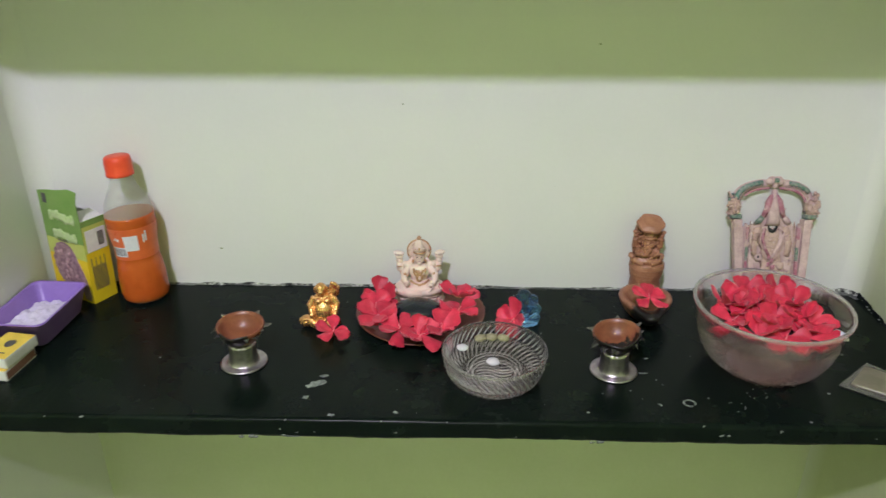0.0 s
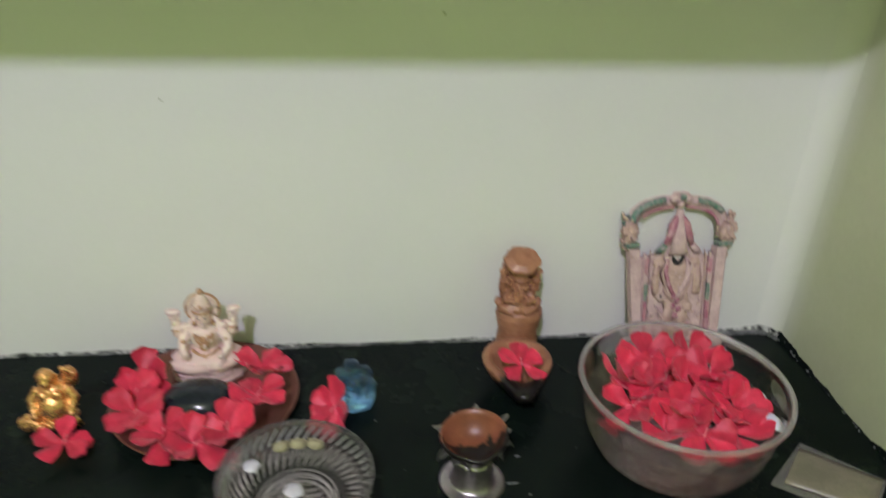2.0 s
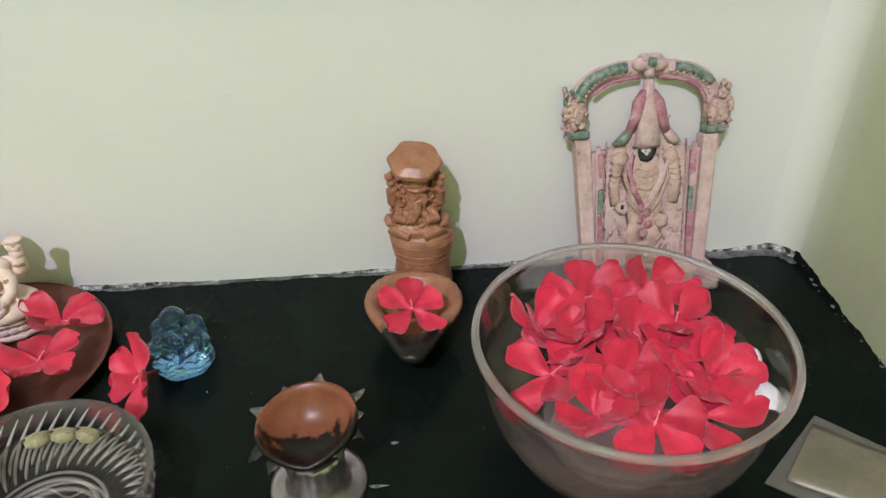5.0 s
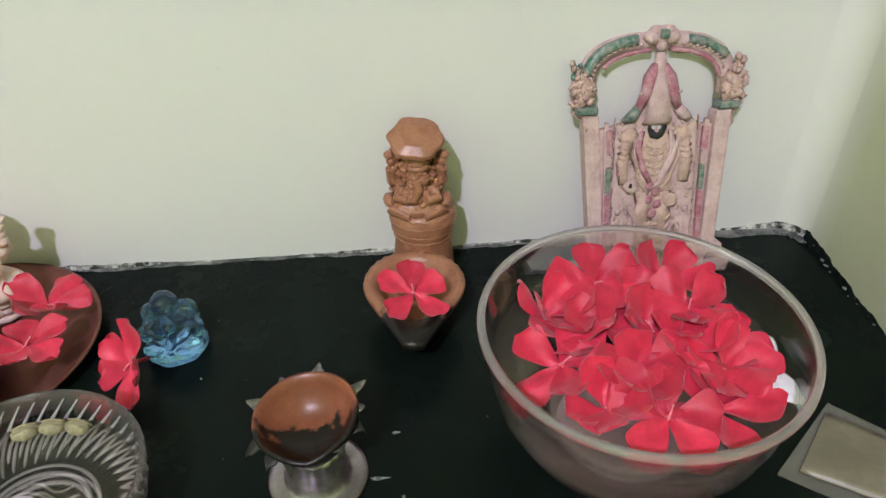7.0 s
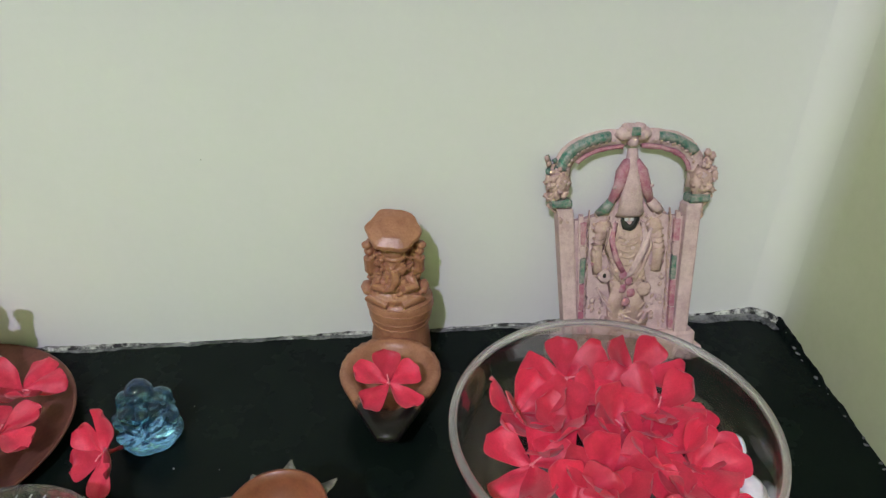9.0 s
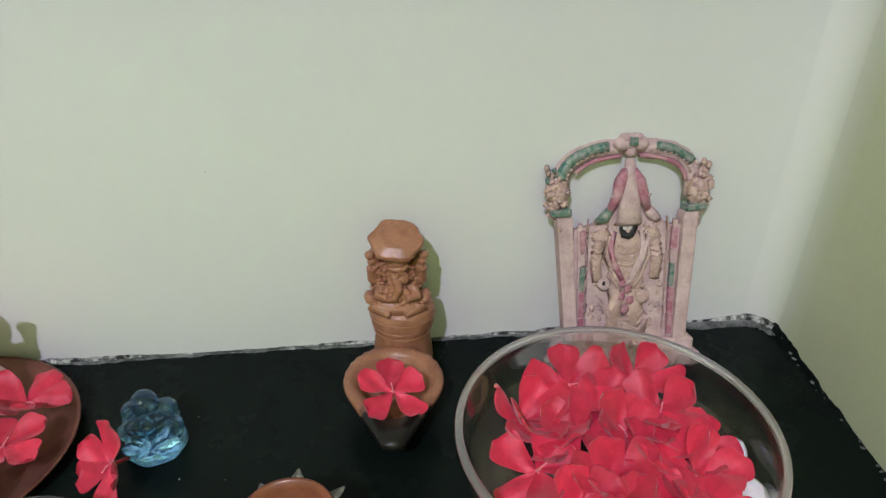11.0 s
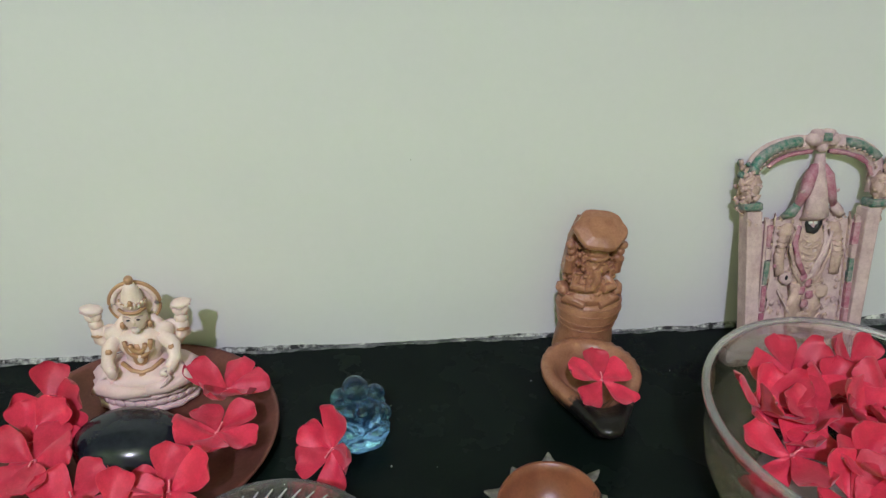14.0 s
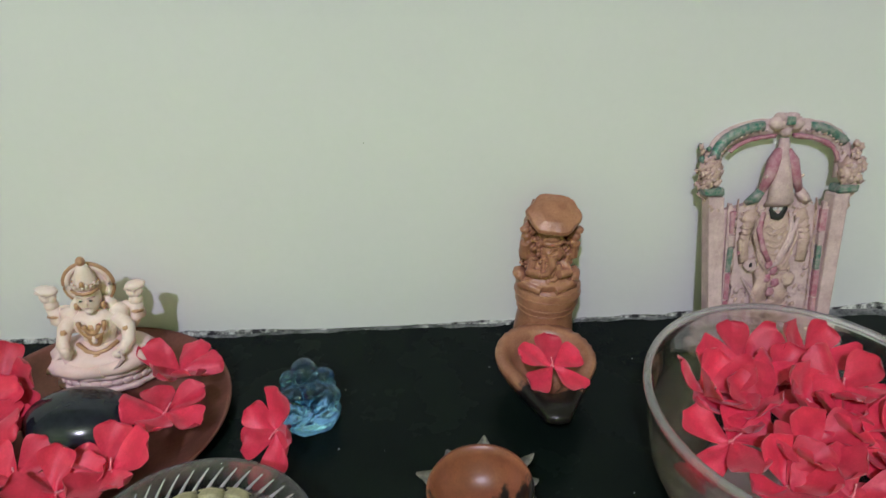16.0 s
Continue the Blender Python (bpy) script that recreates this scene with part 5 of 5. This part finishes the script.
    for k, (r, z) in enumerate(prof_out + prof_in):
        deep = 0.050 if 2 <= k <= 6 else (0.020 if k in (1, 7) else 0.0)
        ring = []
        for i in range(n):
            a = 2 * math.pi * i / n
            ph = flutes * (a + 15.0 * z)
            s = 1 + deep * (abs(math.cos(ph / 2)) - 0.6)
            ring.append(b.verts.new((r * s * math.cos(a), r * s * math.sin(a), z + (0.0005 * math.cos(flutes * a) if k in (7, 8, 9) else 0))))
        rings.append(ring)
    ring_faces(b, rings, True)
    cap(b, rings[0], 0, True)
    cap(b, rings[-1])
    return b


BX, BY, BH = 0.4224, 0.7318, 0.845
bm = bmesh.new()
pts, rad = [], []
for k in range(13):
    z = 0.0086 + 0.0345 * (k / 12) ** 1.3
    r = 0.0390 + 0.0158 * (1 - (1 - k / 12) ** 2.2)
    a = -11.0 * z - 4.0 * r
    pts.append((r * math.cos(a), r * math.sin(a), z))
    rad.append(0.0003 if k == 0 else 0.0010 if k < 9 else 0.0010 - 0.00016 * (k - 8))
tube(bm, pts, rad, 6)
FLUTE_MESH = mesh_of("flute", bm, GLINTRIDGE)
sb = thing("swirled_glass_bowl", swirl_bowl(), PRESSED, "clear pressed glass bowl with swirled flutes", "bowl", at=pose(BX, BY, ZS + 0.0003) @ Matrix.Diagonal((1, 1, BH, 1)))
for k in range(46):
    o = new("flute", FLUTE_MESH)
    o.parent = sb
    o.matrix_basis = pose(0, 0, 0, 0, 0, 360 * k / 46)
for k in range(7):
    bm = bmesh.new()
    yy = -0.015 + 0.0052 * k
    half = math.sqrt(max(0.0, 0.0205 ** 2 - yy * yy))
    tube(bm, [(-half + 2 * half * i / 12, yy + 0.0030 * math.sin(2 * math.pi * i / 12), 0.0056) for i in range(13)], 0.0007, 6)
    part("wave_ridge", bm, GLINTRIDGE, sb)
bm = bmesh.new()
lathe(bm, [(0.0566, 0.0320), (0.0577, 0.0400), (0.0590, 0.0450), (0.0586, 0.0474), (0.0560, 0.0474), (0.0566, 0.0462), (0.0580, 0.0448), (0.0570, 0.0400), (0.0560, 0.0322)], n=96, ends=(False, False))
part("rim_band", bm, BANDGLASS, sb, "misted plain band under the rim")
for r, w in ((0.0245, 0.0013), (0.0290, 0.0010)):
    bm = bmesh.new()
    tube(bm, [(r * math.cos(2 * math.pi * k / 48), r * math.sin(2 * math.pi * k / 48), 0.0064) for k in range(49)], w, 6)
    part("foot_ring", bm, GLINTRIDGE, sb)
bm = bmesh.new()
prof = [(0.0008, 0.0062), (0.0232, 0.0062), (0.0305, 0.0058), (0.0403, 0.0085), (0.0460, 0.0130), (0.0498, 0.0205), (0.0520, 0.0290), (0.0512, 0.0296), (0.0008, 0.0296)]
lathe(bm, prof, n=64)
thing("bowl_water", bm, WATER, "shallow clear water in the swirled glass bowl", "water", at=pose(BX, BY, ZS + 0.0003) @ Matrix.Diagonal((1, 1, BH, 1)))
for x, y, r, rz in ((0.389, 0.7455, 0.0066, 10), (0.423, 0.7175, 0.0074, 50)):
    bm = bmesh.new()
    lathe(bm, [(0.3 * r, 0.0), (0.9 * r, 0.0004), (r, 0.0014), (0.92 * r, 0.0024), (0.3 * r, 0.0029)], n=24, wobble=lambda a, k: 1 + 0.05 * math.cos(5 * a) + 0.03 * math.sin(3 * a))
    thing("white_disc", bm, LILAC, "round white petal floating in the swirled glass bowl", "petal", "floating white petals", at=pose(x + BX - 0.425, y + BY - 0.7225, ZS + 0.0294 * BH, 3, 2, rz))
for x, y, rz in ((0.4105, 0.7645, 20), (0.4235, 0.7668, -2), (0.4370, 0.7655, -20)):
    bm = bmesh.new()
    blob(bm, (0, 0, 0), (0.0072, 0.0046, 0.0042), n=14, bumpy=0.15)
    for k in range(3):
        tube(bm, [(-0.0065, 0.0034 * math.cos(k * 1.0), 0.0030 * math.sin(k * 1.0)), (0, 0.0047 * math.cos(k * 1.0), 0.0043 * math.sin(k * 1.0)), (0.0065, 0.0034 * math.cos(k * 1.0), 0.0030 * math.sin(k * 1.0))], 0.0005, 5)
    thing("green_pod", bm, POD, "pale green seed pod floating against the glass", "pod", "pods in the glass bowl", at=pose(x + BX - 0.425, y + BY - 0.7225, ZS + 0.0318 * BH, 0, 0, rz))

# ---- large glass bowl of flowers ----
CX, CY = 0.7337, 0.7660
bm = bmesh.new()
lathe(bm, [(0.001, 0.0016), (0.026, 0.0014), (0.031, 0.0), (0.037, 0.0), (0.041, 0.0010), (0.053, 0.0070), (0.0660, 0.0195), (0.0745, 0.0365), (0.0788, 0.0550), (0.0806, 0.0700), (0.0822, 0.0770), (0.0836, 0.0800), (0.0845, 0.0818), (0.0842, 0.0834), (0.0830, 0.0838),
           (0.0815, 0.0826), (0.0796, 0.0775), (0.0780, 0.0700), (0.0760, 0.0550), (0.0716, 0.0372), (0.0630, 0.0212), (0.0500, 0.0096), (0.0380, 0.0052), (0.001, 0.0048)], n=112)
bowl = thing("flower_bowl", bm, GLASS, "large clear glass bowl holding water and red flowers", "bowl", at=pose(CX, CY, ZS + 0.0003))
bm = bmesh.new()
lathe(bm, [(0.0834, 0.0790), (0.0846, 0.0796), (0.0855, 0.0816), (0.0850, 0.0838), (0.0830, 0.0846), (0.0812, 0.0834), (0.0812, 0.0818), (0.0826, 0.0828), (0.0838, 0.0826), (0.0841, 0.0808)], n=112, ends=(False, False))
part("rim", bm, LIPGLASS, bowl, "rounded glass lip with glints painted as milk")
bm = bmesh.new()
lathe(bm, [(0.0300, 0.0012), (0.0370, 0.0012), (0.0385, 0.0020), (0.0370, 0.0036), (0.0300, 0.0040), (0.001, 0.0040), (0.001, 0.0024), (0.0280, 0.0022)], n=64)
part("foot", bm, FOOTGLASS, bowl, "thick glass foot, whitened for the light it catches")
WL = 0.0585
bm = bmesh.new()
lathe(bm, [(0.001, 0.0045), (0.0380, 0.0049), (0.0502, 0.0094), (0.0632, 0.0209), (0.0719, 0.0370), (0.0763, 0.0550), (0.0768, WL - 0.0004), (0.0764, WL), (0.001, WL)], n=112)
thing("bowl_water", bm, BOUNCEWATER, "water filling the large glass bowl, tinted for bounce from the red flowers", "water", at=pose(CX, CY, ZS + 0.0003))
WZ = ZS + WL
# place, height over the water, facing direction, turn
for k, (x, y, dz, nx_, ny_, turn) in enumerate((
        (0.724, 0.824, 0.008, -0.10, -0.42, 20), (0.772, 0.823, 0.006, 0.10, -0.45, 55), (0.684, 0.794, 0.010, 0.55, -0.10, 80), (0.718, 0.778, 0.012, -0.05, -0.20, 10),
        (0.747, 0.776, 0.010, 0.15, -0.10, 48), (0.776, 0.792, 0.009, -0.15, -0.30, 30), (0.687, 0.758, 0.006, -0.20, -0.15, 62), (0.781, 0.744, 0.006, 0.05, -0.10, 15),
        (0.705, 0.725, 0.005, -0.12, -0.25, 40), (0.736, 0.715, 0.006, 0.05, -0.22, 5), (0.762, 0.758, 0.007, 0.20, 0.05, 70), (0.729, 0.742, 0.009, -0.10, -0.12, 25),
        (0.766, 0.720, 0.003, 0.20, -0.12, 50), (0.701, 0.783, 0.004, -0.10, 0.0, 33), (0.748, 0.806, 0.003, 0.05, -0.2, 12), (0.788, 0.768, 0.003, 0.10, 0.0, 44))):
    flower(0.732 + 0.86 * (x - 0.735), 0.764 + 0.90 * (y - 0.765), WZ + dz, turn=turn, size=0.95, open_=0.9, lift=(4, 16, 26)[k % 3], label="fresh red flower floating in the large glass bowl", group="flowers in the glass bowl", stalk=k % 3 == 0, face=(nx_, ny_, 1.0))
# added discs stand in for white patches refracted through the bowl's glass
for x, y, rz in ((0.7995, 0.7640, 30), (0.7985, 0.7360, 70)):
    pm = bmesh.new()
    lathe(pm, [(0.002, 0.0), (0.0085, 0.0006), (0.0095, 0.0014), (0.0080, 0.0020), (0.002, 0.0022)], n=20, wobble=lambda a, k: 1 + 0.14 * math.cos(3 * a) + 0.06 * math.sin(5 * a))
    thing("white_disc", pm, BRIGHTPATCH, "white disc in place of a bright refracted patch among the red flowers", "petal", "floating white petals", at=pose(x, y, WZ + 0.001, 6, -8, rz))

# ---- clear packet with a paper sheet ----
bm = bmesh.new()
plate(bm, [(0.860, 0.772), (0.910, 0.7225), (0.877, 0.688), (0.847, 0.697), (0.808, 0.727)], 0.0, 0.0009)
packet = thing("flat_packet", bm, SLEEVECLEAR, "small clear plastic packet holding a beige paper sheet", "packet", at=pose(0, 0, ZS + 0.0006))
bm = bmesh.new()
nx_, ny_ = 10, 8
A, B_, C_, D_ = Vector((0.8545, 0.7640, 0)), Vector((0.9065, 0.7220, 0)), Vector((0.8760, 0.6905, 0)), Vector((0.8200, 0.7265, 0))
top, low = [], []
for i in range(nx_ + 1):
    u = i / nx_
    r1, r2 = [], []
    for j in range(ny_ + 1):
        v = j / ny_
        p = (A * (1 - u) + B_ * u) * (1 - v) + (D_ * (1 - u) + C_ * u) * v
        h = 0.0026 + 0.0030 * math.sin(math.pi * u) * math.sin(math.pi * v) + 0.0007 * noise.noise(p * 60)
        r1.append(bm.verts.new((p.x, p.y, h)))
        r2.append(bm.verts.new((p.x, p.y, 0.0011)))
    top.append(r1)
    low.append(r2)
ring_faces(bm, top, False)
ring_faces(bm, [r[::-1] for r in low], False)
ring_faces(bm, [[r[0] for r in top] + top[-1][1:] + [r[-1] for r in top[-2::-1]], [r[0] for r in low] + low[-1][1:] + [r[-1] for r in low[-2::-1]]], True)
part("paper_sheet", bm, PACKET, packet, "beige paper sheet")

# ---- drink bottle ----
lean = pose(-0.0440, 0.9140, ZS + 0.0004, -1.0, -2.2, 0) @ Matrix.Diagonal((1, 1, 1.02, 1))
bottle = thing("drink_bottle", None, None, "small plastic bottle of orange drink, two thirds full", "bottle", at=lean)


def bottle_r(z):
    key = ((0.0, 0.0255), (0.004, 0.0290), (0.012, 0.0306), (0.034, 0.0306), (0.048, 0.0292), (0.060, 0.0272), (0.078, 0.0273), (0.098, 0.0298), (0.112, 0.0310), (0.122, 0.0306), (0.134, 0.0280), (0.146, 0.0225), (0.156, 0.0172), (0.164, 0.0145), (0.176, 0.0135))
    for (z0, r0), (z1, r1) in zip(key, key[1:]):
        if z <= z1:
            t = (z - z0) / (z1 - z0)
            t = t * t * (3 - 2 * t) * 0.5 + t * 0.5
            return r0 + (r1 - r0) * t
    return key[-1][1]


def flute(a, z):
    return 1 - (0.010 * max(0.0, math.cos(14 * a)) if 0.014 < z < 0.046 else 0.0)


bm = bmesh.new()
zs = [0.176 * k / 56 for k in range(57)]
rings = []
for z in zs:
    rings.append([bm.verts.new((bottle_r(z) * flute(a, z) * math.cos(a), bottle_r(z) * flute(a, z) * math.sin(a), z)) for a in [2 * math.pi * i / 56 for i in range(56)]])
ring_faces(bm, rings)
cap(bm, rings[0], 0, True)
part("bottle_shell", bm, PET, bottle, "clear plastic shell")
bm = bmesh.new()
zs = [0.0015 + 0.1185 * k / 40 for k in range(41)]
rings = []
for z in zs:
    r = bottle_r(z) + 0.0002
    rings.append([bm.verts.new((r * flute(a, z) * math.cos(a), r * flute(a, z) * math.sin(a), z)) for a in [2 * math.pi * i / 56 for i in range(56)]])
ring_faces(bm, rings)
cap(bm, rings[0], 0, True)
bm.faces.new(rings[-1]).material_index = 1
part("orange_drink", bm, [SODA, SODATOP], bottle, "orange drink")


def wrap(bm, z0, z1, a0, a1, out, mat=0, n=10):
    rows = []
    for i in range(n + 1):
        a = radians(a0 + (a1 - a0) * i / n)
        col = []
        for z in (z0, (2 * z0 + z1) / 3, (z0 + 2 * z1) / 3, z1):
            r = bottle_r(z) + out
            col.append(bm.verts.new((r * math.cos(a), r * math.sin(a), z)))
        rows.append(col)
    for a, b in zip(rows, rows[1:]):
        for k in range(3):
            f = bm.faces.new((a[k], b[k], b[k + 1], a[k + 1]))
            f.material_index, f.smooth = mat, True


bm = bmesh.new()
wrap(bm, 0.064, 0.107, 0, 360, 0.0006, 0, 56)
sleeve = part("label_sleeve", bm, SLEEVE, bottle, "orange paper label")
bm = bmesh.new()
wrap(bm, 0.077, 0.098, -92, -58, 0.0011, 0)
part("white_patch", bm, LABELW, sleeve, "blank white patch")
bm = bmesh.new()
wrap(bm, 0.069, 0.082, -132, -90, 0.0010, 0)
part("code_patch", bm, LABELW, sleeve, "white code patch")
bm = bmesh.new()
for k in range(11):
    wrap(bm, 0.0705, 0.0805, -130 + 3.5 * k, -130 + 3.5 * k + (1.2 if k % 3 else 2.2), 0.0013, 0, 2)
part("code_bars", bm, INK, sleeve, "dark code bars")
bm = bmesh.new()
for a, z, h in ((-112, 0.0905, 0.005), (-118, 0.0915, 0.003), (-107, 0.0905, 0.004), (-46, 0.086, 0.012), (-40, 0.088, 0.014)):
    wrap(bm, z, z + h, a, a + 4, 0.0012, 0, 3)
    part("print_mark", bm, LABELW, sleeve, "pale print bar")
    bm = bmesh.new()
bm.free()
bm = bmesh.new()
lathe(bm, [(0.0160, 0.170), (0.0172, 0.1705), (0.0172, 0.1735), (0.0166, 0.1745), (0.0168, 0.186), (0.0160, 0.1925), (0.0145, 0.1945), (0.004, 0.195)], n=60, wobble=lambda a, k: 1 + (0.010 * math.cos(30 * a) if k in (3, 4) else 0))
part("screw_cap", bm, CAPM, bottle, "red-orange ribbed cap")

# ---- open carton ----
carton = thing("powder_carton", None, None, "open green and yellow carton with printed pods, flap torn", "carton", at=pose(-0.1045, 0.888, ZS + 0.0003, -1.5, 0, -27))
W_, D2, H_ = 0.074, 0.0365, 0.117
t_ = 0.0007
for name, bands in (("front_panel", (((-W_, 0, 0), (0, t_, 0.062), CARTON_Y), ((-W_, 0, 0.062), (0, t_, 0.085), CARTON_L), ((-W_, 0, 0.085), (0, t_, H_), CARTON_G))),
                    ("side_panel", (((-t_, t_, 0), (0, D2, 0.072), CARTON_Y), ((-t_, t_, 0.072), (0, D2, H_ - 0.008), CARTON_L), ((-t_, t_, H_ - 0.008), (0, D2, H_), CARTON_G))),
                    ("side_panel", (((-W_, t_, 0), (-W_ + t_, D2, H_), CARTON_L),)),
                    ("back_panel", (((-W_ + t_, D2 - t_, 0), (-t_, D2, H_), CARTON_W),)),
                    ("bottom_panel", (((-W_ + t_, t_, 0), (-t_, D2 - t_, t_), CARTON_W),))):
    top = None
    for lo, hi, mat in bands:
        bm = bmesh.new()
        slab(bm, lo, hi)
        made = part(name if top is None else "colour_band", bm, mat, carton if top is None else top)
        top = top or made
bm = bmesh.new()
prism(bm, [(-W_, H_), (0.0, H_), (-0.001, H_ + 0.026), (0.004, H_ + 0.041), (-0.012, H_ + 0.043), (-0.035, H_ + 0.038), (-0.052, H_ + 0.036), (-W_, H_ + 0.032)], -0.0002, 0.0006)
part("front_flap", bm, CARTON_G, carton, "raised green front flap")
bm = bmesh.new()
slab(bm, (-0.024, 0, 0), (0, D2 - 0.004, 0.0006), 0, 0, pose(-0.001, 0.002, H_ - 0.001, 0, 14, 0))
part("side_flap", bm, CARTON_W, carton, "white folded side flap")
bm = bmesh.new()
for cx, cz, rx, rz in ((-0.042, 0.050, 0.025, 0.032),):
    prism(bm, [(cx + rx * math.cos(2 * math.pi * i / 32) * (1 + 0.06 * math.sin(3 * i)), cz + rz * math.sin(2 * math.pi * i / 32)) for i in range(32)], -0.0005, 0.0)
prism(bm, [(-0.026, 0.068), (-0.016, 0.055), (-0.008, 0.035), (-0.003, 0.010), (-0.006, 0.002), (-0.016, 0.004), (-0.022, 0.030), (-0.029, 0.055)], -0.0008, 0.0)
part("pod_picture", bm, MAUVE, carton, "printed purple-brown pods")
bm = bmesh.new()
r_ = random.Random(8)
for k in range(16):
    cx, cz = -0.040 + r_.uniform(-0.016, 0.016), 0.050 + r_.uniform(-0.022, 0.018)
    blob(bm, (cx, -0.0006, cz), (r_.uniform(0.001, 0.004), 0.0005, r_.uniform(0.001, 0.005)), (0, r_.uniform(-40, 40), 0), 0, 8, 0.3)
part("picture_lights", bm, PALEPINK, carton, "pale parts of the print")
bm = bmesh.new()
for z0, x0, x1, n_ in ((0.118, -0.058, -0.010, 7), (0.092, -0.056, -0.012, 7)):
    for k in range(n_):
        cx = x0 + (x1 - x0) * (k + 0.5) / n_
        blob(bm, (cx, -0.0006, z0 + 0.002 * math.sin(k)), (0.0048, 0.0005, 0.0066 if k % 2 else 0.0084), (0, 0, 0), 0, 10, 0.1)
part("title_bars", bm, PALEGREEN, carton, "pale blurred title bars")
bm = bmesh.new()
for lo, hi in (((-0.0655, -0.0009, 0.134), (-0.058, -0.0002, 0.147)), ((-0.050, -0.0007, 0.083), (-0.030, 0.0, 0.0845))):
    slab(bm, lo, hi)
    part("print_bar", bm, INK, carton, "small dark print bar")
    bm = bmesh.new()
for k in range(10):
    slab(bm, (-0.0002, 0.006 + 0.0022 * k, 0.018), (0.0006, 0.0068 + 0.0022 * k, 0.018 + (0.034 if k % 3 else 0.046)))
tagged(part("print_lines", bm, INK, carton, "fine dark print lines"), kind="stuff")
bm = bmesh.new()
slab(bm, (-0.0002, 0.004, 0.073), (0.0006, 0.034, 0.103))
code = part("code_patch", bm, LABELW, carton, "white code patch")
bm = bmesh.new()
for k in range(9):
    slab(bm, (0.0006, 0.021, 0.079 + 0.0022 * k), (0.0010, 0.030, 0.0802 + 0.0022 * k))
part("code_bars", bm, INK, code)

# ---- violet tray of powder ----
tray_at = pose(-0.1435, 0.829, ZS + 0.0003, 0, 0, -3)
bm = bmesh.new()


def rect_ring(b, hx, hy, z, corner, n=6):
    pts = []
    for sx, sy, a0 in ((1, -1, -90), (1, 1, 0), (-1, 1, 90), (-1, -1, 180)):
        for k in range(n + 1):
            a = radians(a0 + 90 * k / n)
            pts.append(b.verts.new((sx * (hx - corner) + corner * math.cos(a), sy * (hy - corner) + corner * math.sin(a), z)))
    return pts


rings = [rect_ring(bm, hx, hy, z, c) for hx, hy, z, c in ((0.026, 0.043, 0.0, 0.008), (0.028, 0.045, 0.0015, 0.009), (0.0355, 0.054, 0.0335, 0.010), (0.0372, 0.0560, 0.0345, 0.011), (0.0372, 0.0560, 0.0362, 0.011), (0.0350, 0.0536, 0.0360, 0.010), (0.0335, 0.0520, 0.0335, 0.009), (0.0262, 0.0432, 0.0030, 0.008), (0.024, 0.041, 0.0020, 0.007))]
ring_faces(bm, rings)
cap(bm, rings[0], 0, True)
cap(bm, rings[-1])
thing("violet_tray", bm, VIOLET, "small violet plastic tray holding white powder", "tray", at=tray_at)
bm = bmesh.new()
gx, gy = 26, 40
grid = {}
for i in range(gx + 1):
    for j in range(gy + 1):
        x, y = -0.0245 + 0.049 * i / gx, -0.0415 + 0.083 * j / gy
        h = 0.0185 + 0.006 * noise.noise((x * 60, y * 60, 1.0)) + 0.004 * noise.noise((x * 160, y * 160, 4.0)) - 5 * x * x - 1.6 * max(0.0, y - 0.012) / 0.03 * 0.006
        grid[i, j] = bm.verts.new((x * (1 + 4 * max(0, h)), y * (1 + 2 * max(0, h)), max(0.0024, h + 0.003)))
for i in range(gx):
    for j in range(gy):
        bm.faces.new((grid[i, j], grid[i + 1, j], grid[i + 1, j + 1], grid[i, j + 1])).smooth = True
thing("white_powder", bm, POWDER, "heap of white powder in the violet tray", "powder", at=tray_at)


# ---- matchboxes ----
def matchbox(m, label):
    e = thing("matchbox", None, None, label, "matchbox", "stacked matchboxes", at=m)
    b = bmesh.new()
    slab(b, (-0.0185, -0.0262, 0.0), (0.0185, 0.0262, 0.0130), 0, 0.0006)
    part("sleeve", b, MATCHW, e)
    b = bmesh.new()
    slab(b, (-0.0180, -0.0257, 0.0130), (0.0180, 0.0257, 0.01335))
    lab = part("label", b, MATCHY, e, "yellow printed label")
    b = bmesh.new()
    for sx in (-1, 1):
        slab(b, (sx * 0.0186 - 0.0002, -0.0250, 0.002), (sx * 0.0186 + 0.0002, 0.0250, 0.0110))
        part("striker", b, STRIKER if label.startswith("lower") else MATCHW, e)
        b = bmesh.new()
    slab(b, (-0.0178, -0.0266, 0.0012), (0.0178, 0.0266, 0.0118), 0, 0.0005)
    part("drawer", b, CARTON_W, e)
    b = bmesh.new()
    blob(b, (0.002, 0.004, 0.01335), (0.0062, 0.0075, 0.0003), n=16, bumpy=0.3)
    slab(b, (-0.008, -0.016, 0.01335), (0.010, -0.0145, 0.0136))
    part("emblem", b, INK, lab, "plain dark emblem")
    return e


matchbox(pose(-0.1400, 0.7395, ZS + 0.0003, 0, 0, -6), "lower worn matchbox with brown striker on the shelf")
matchbox(pose(-0.1380, 0.7445, ZS + 0.0140, 0, 0, -9), "yellow matchbox lying on another matchbox")
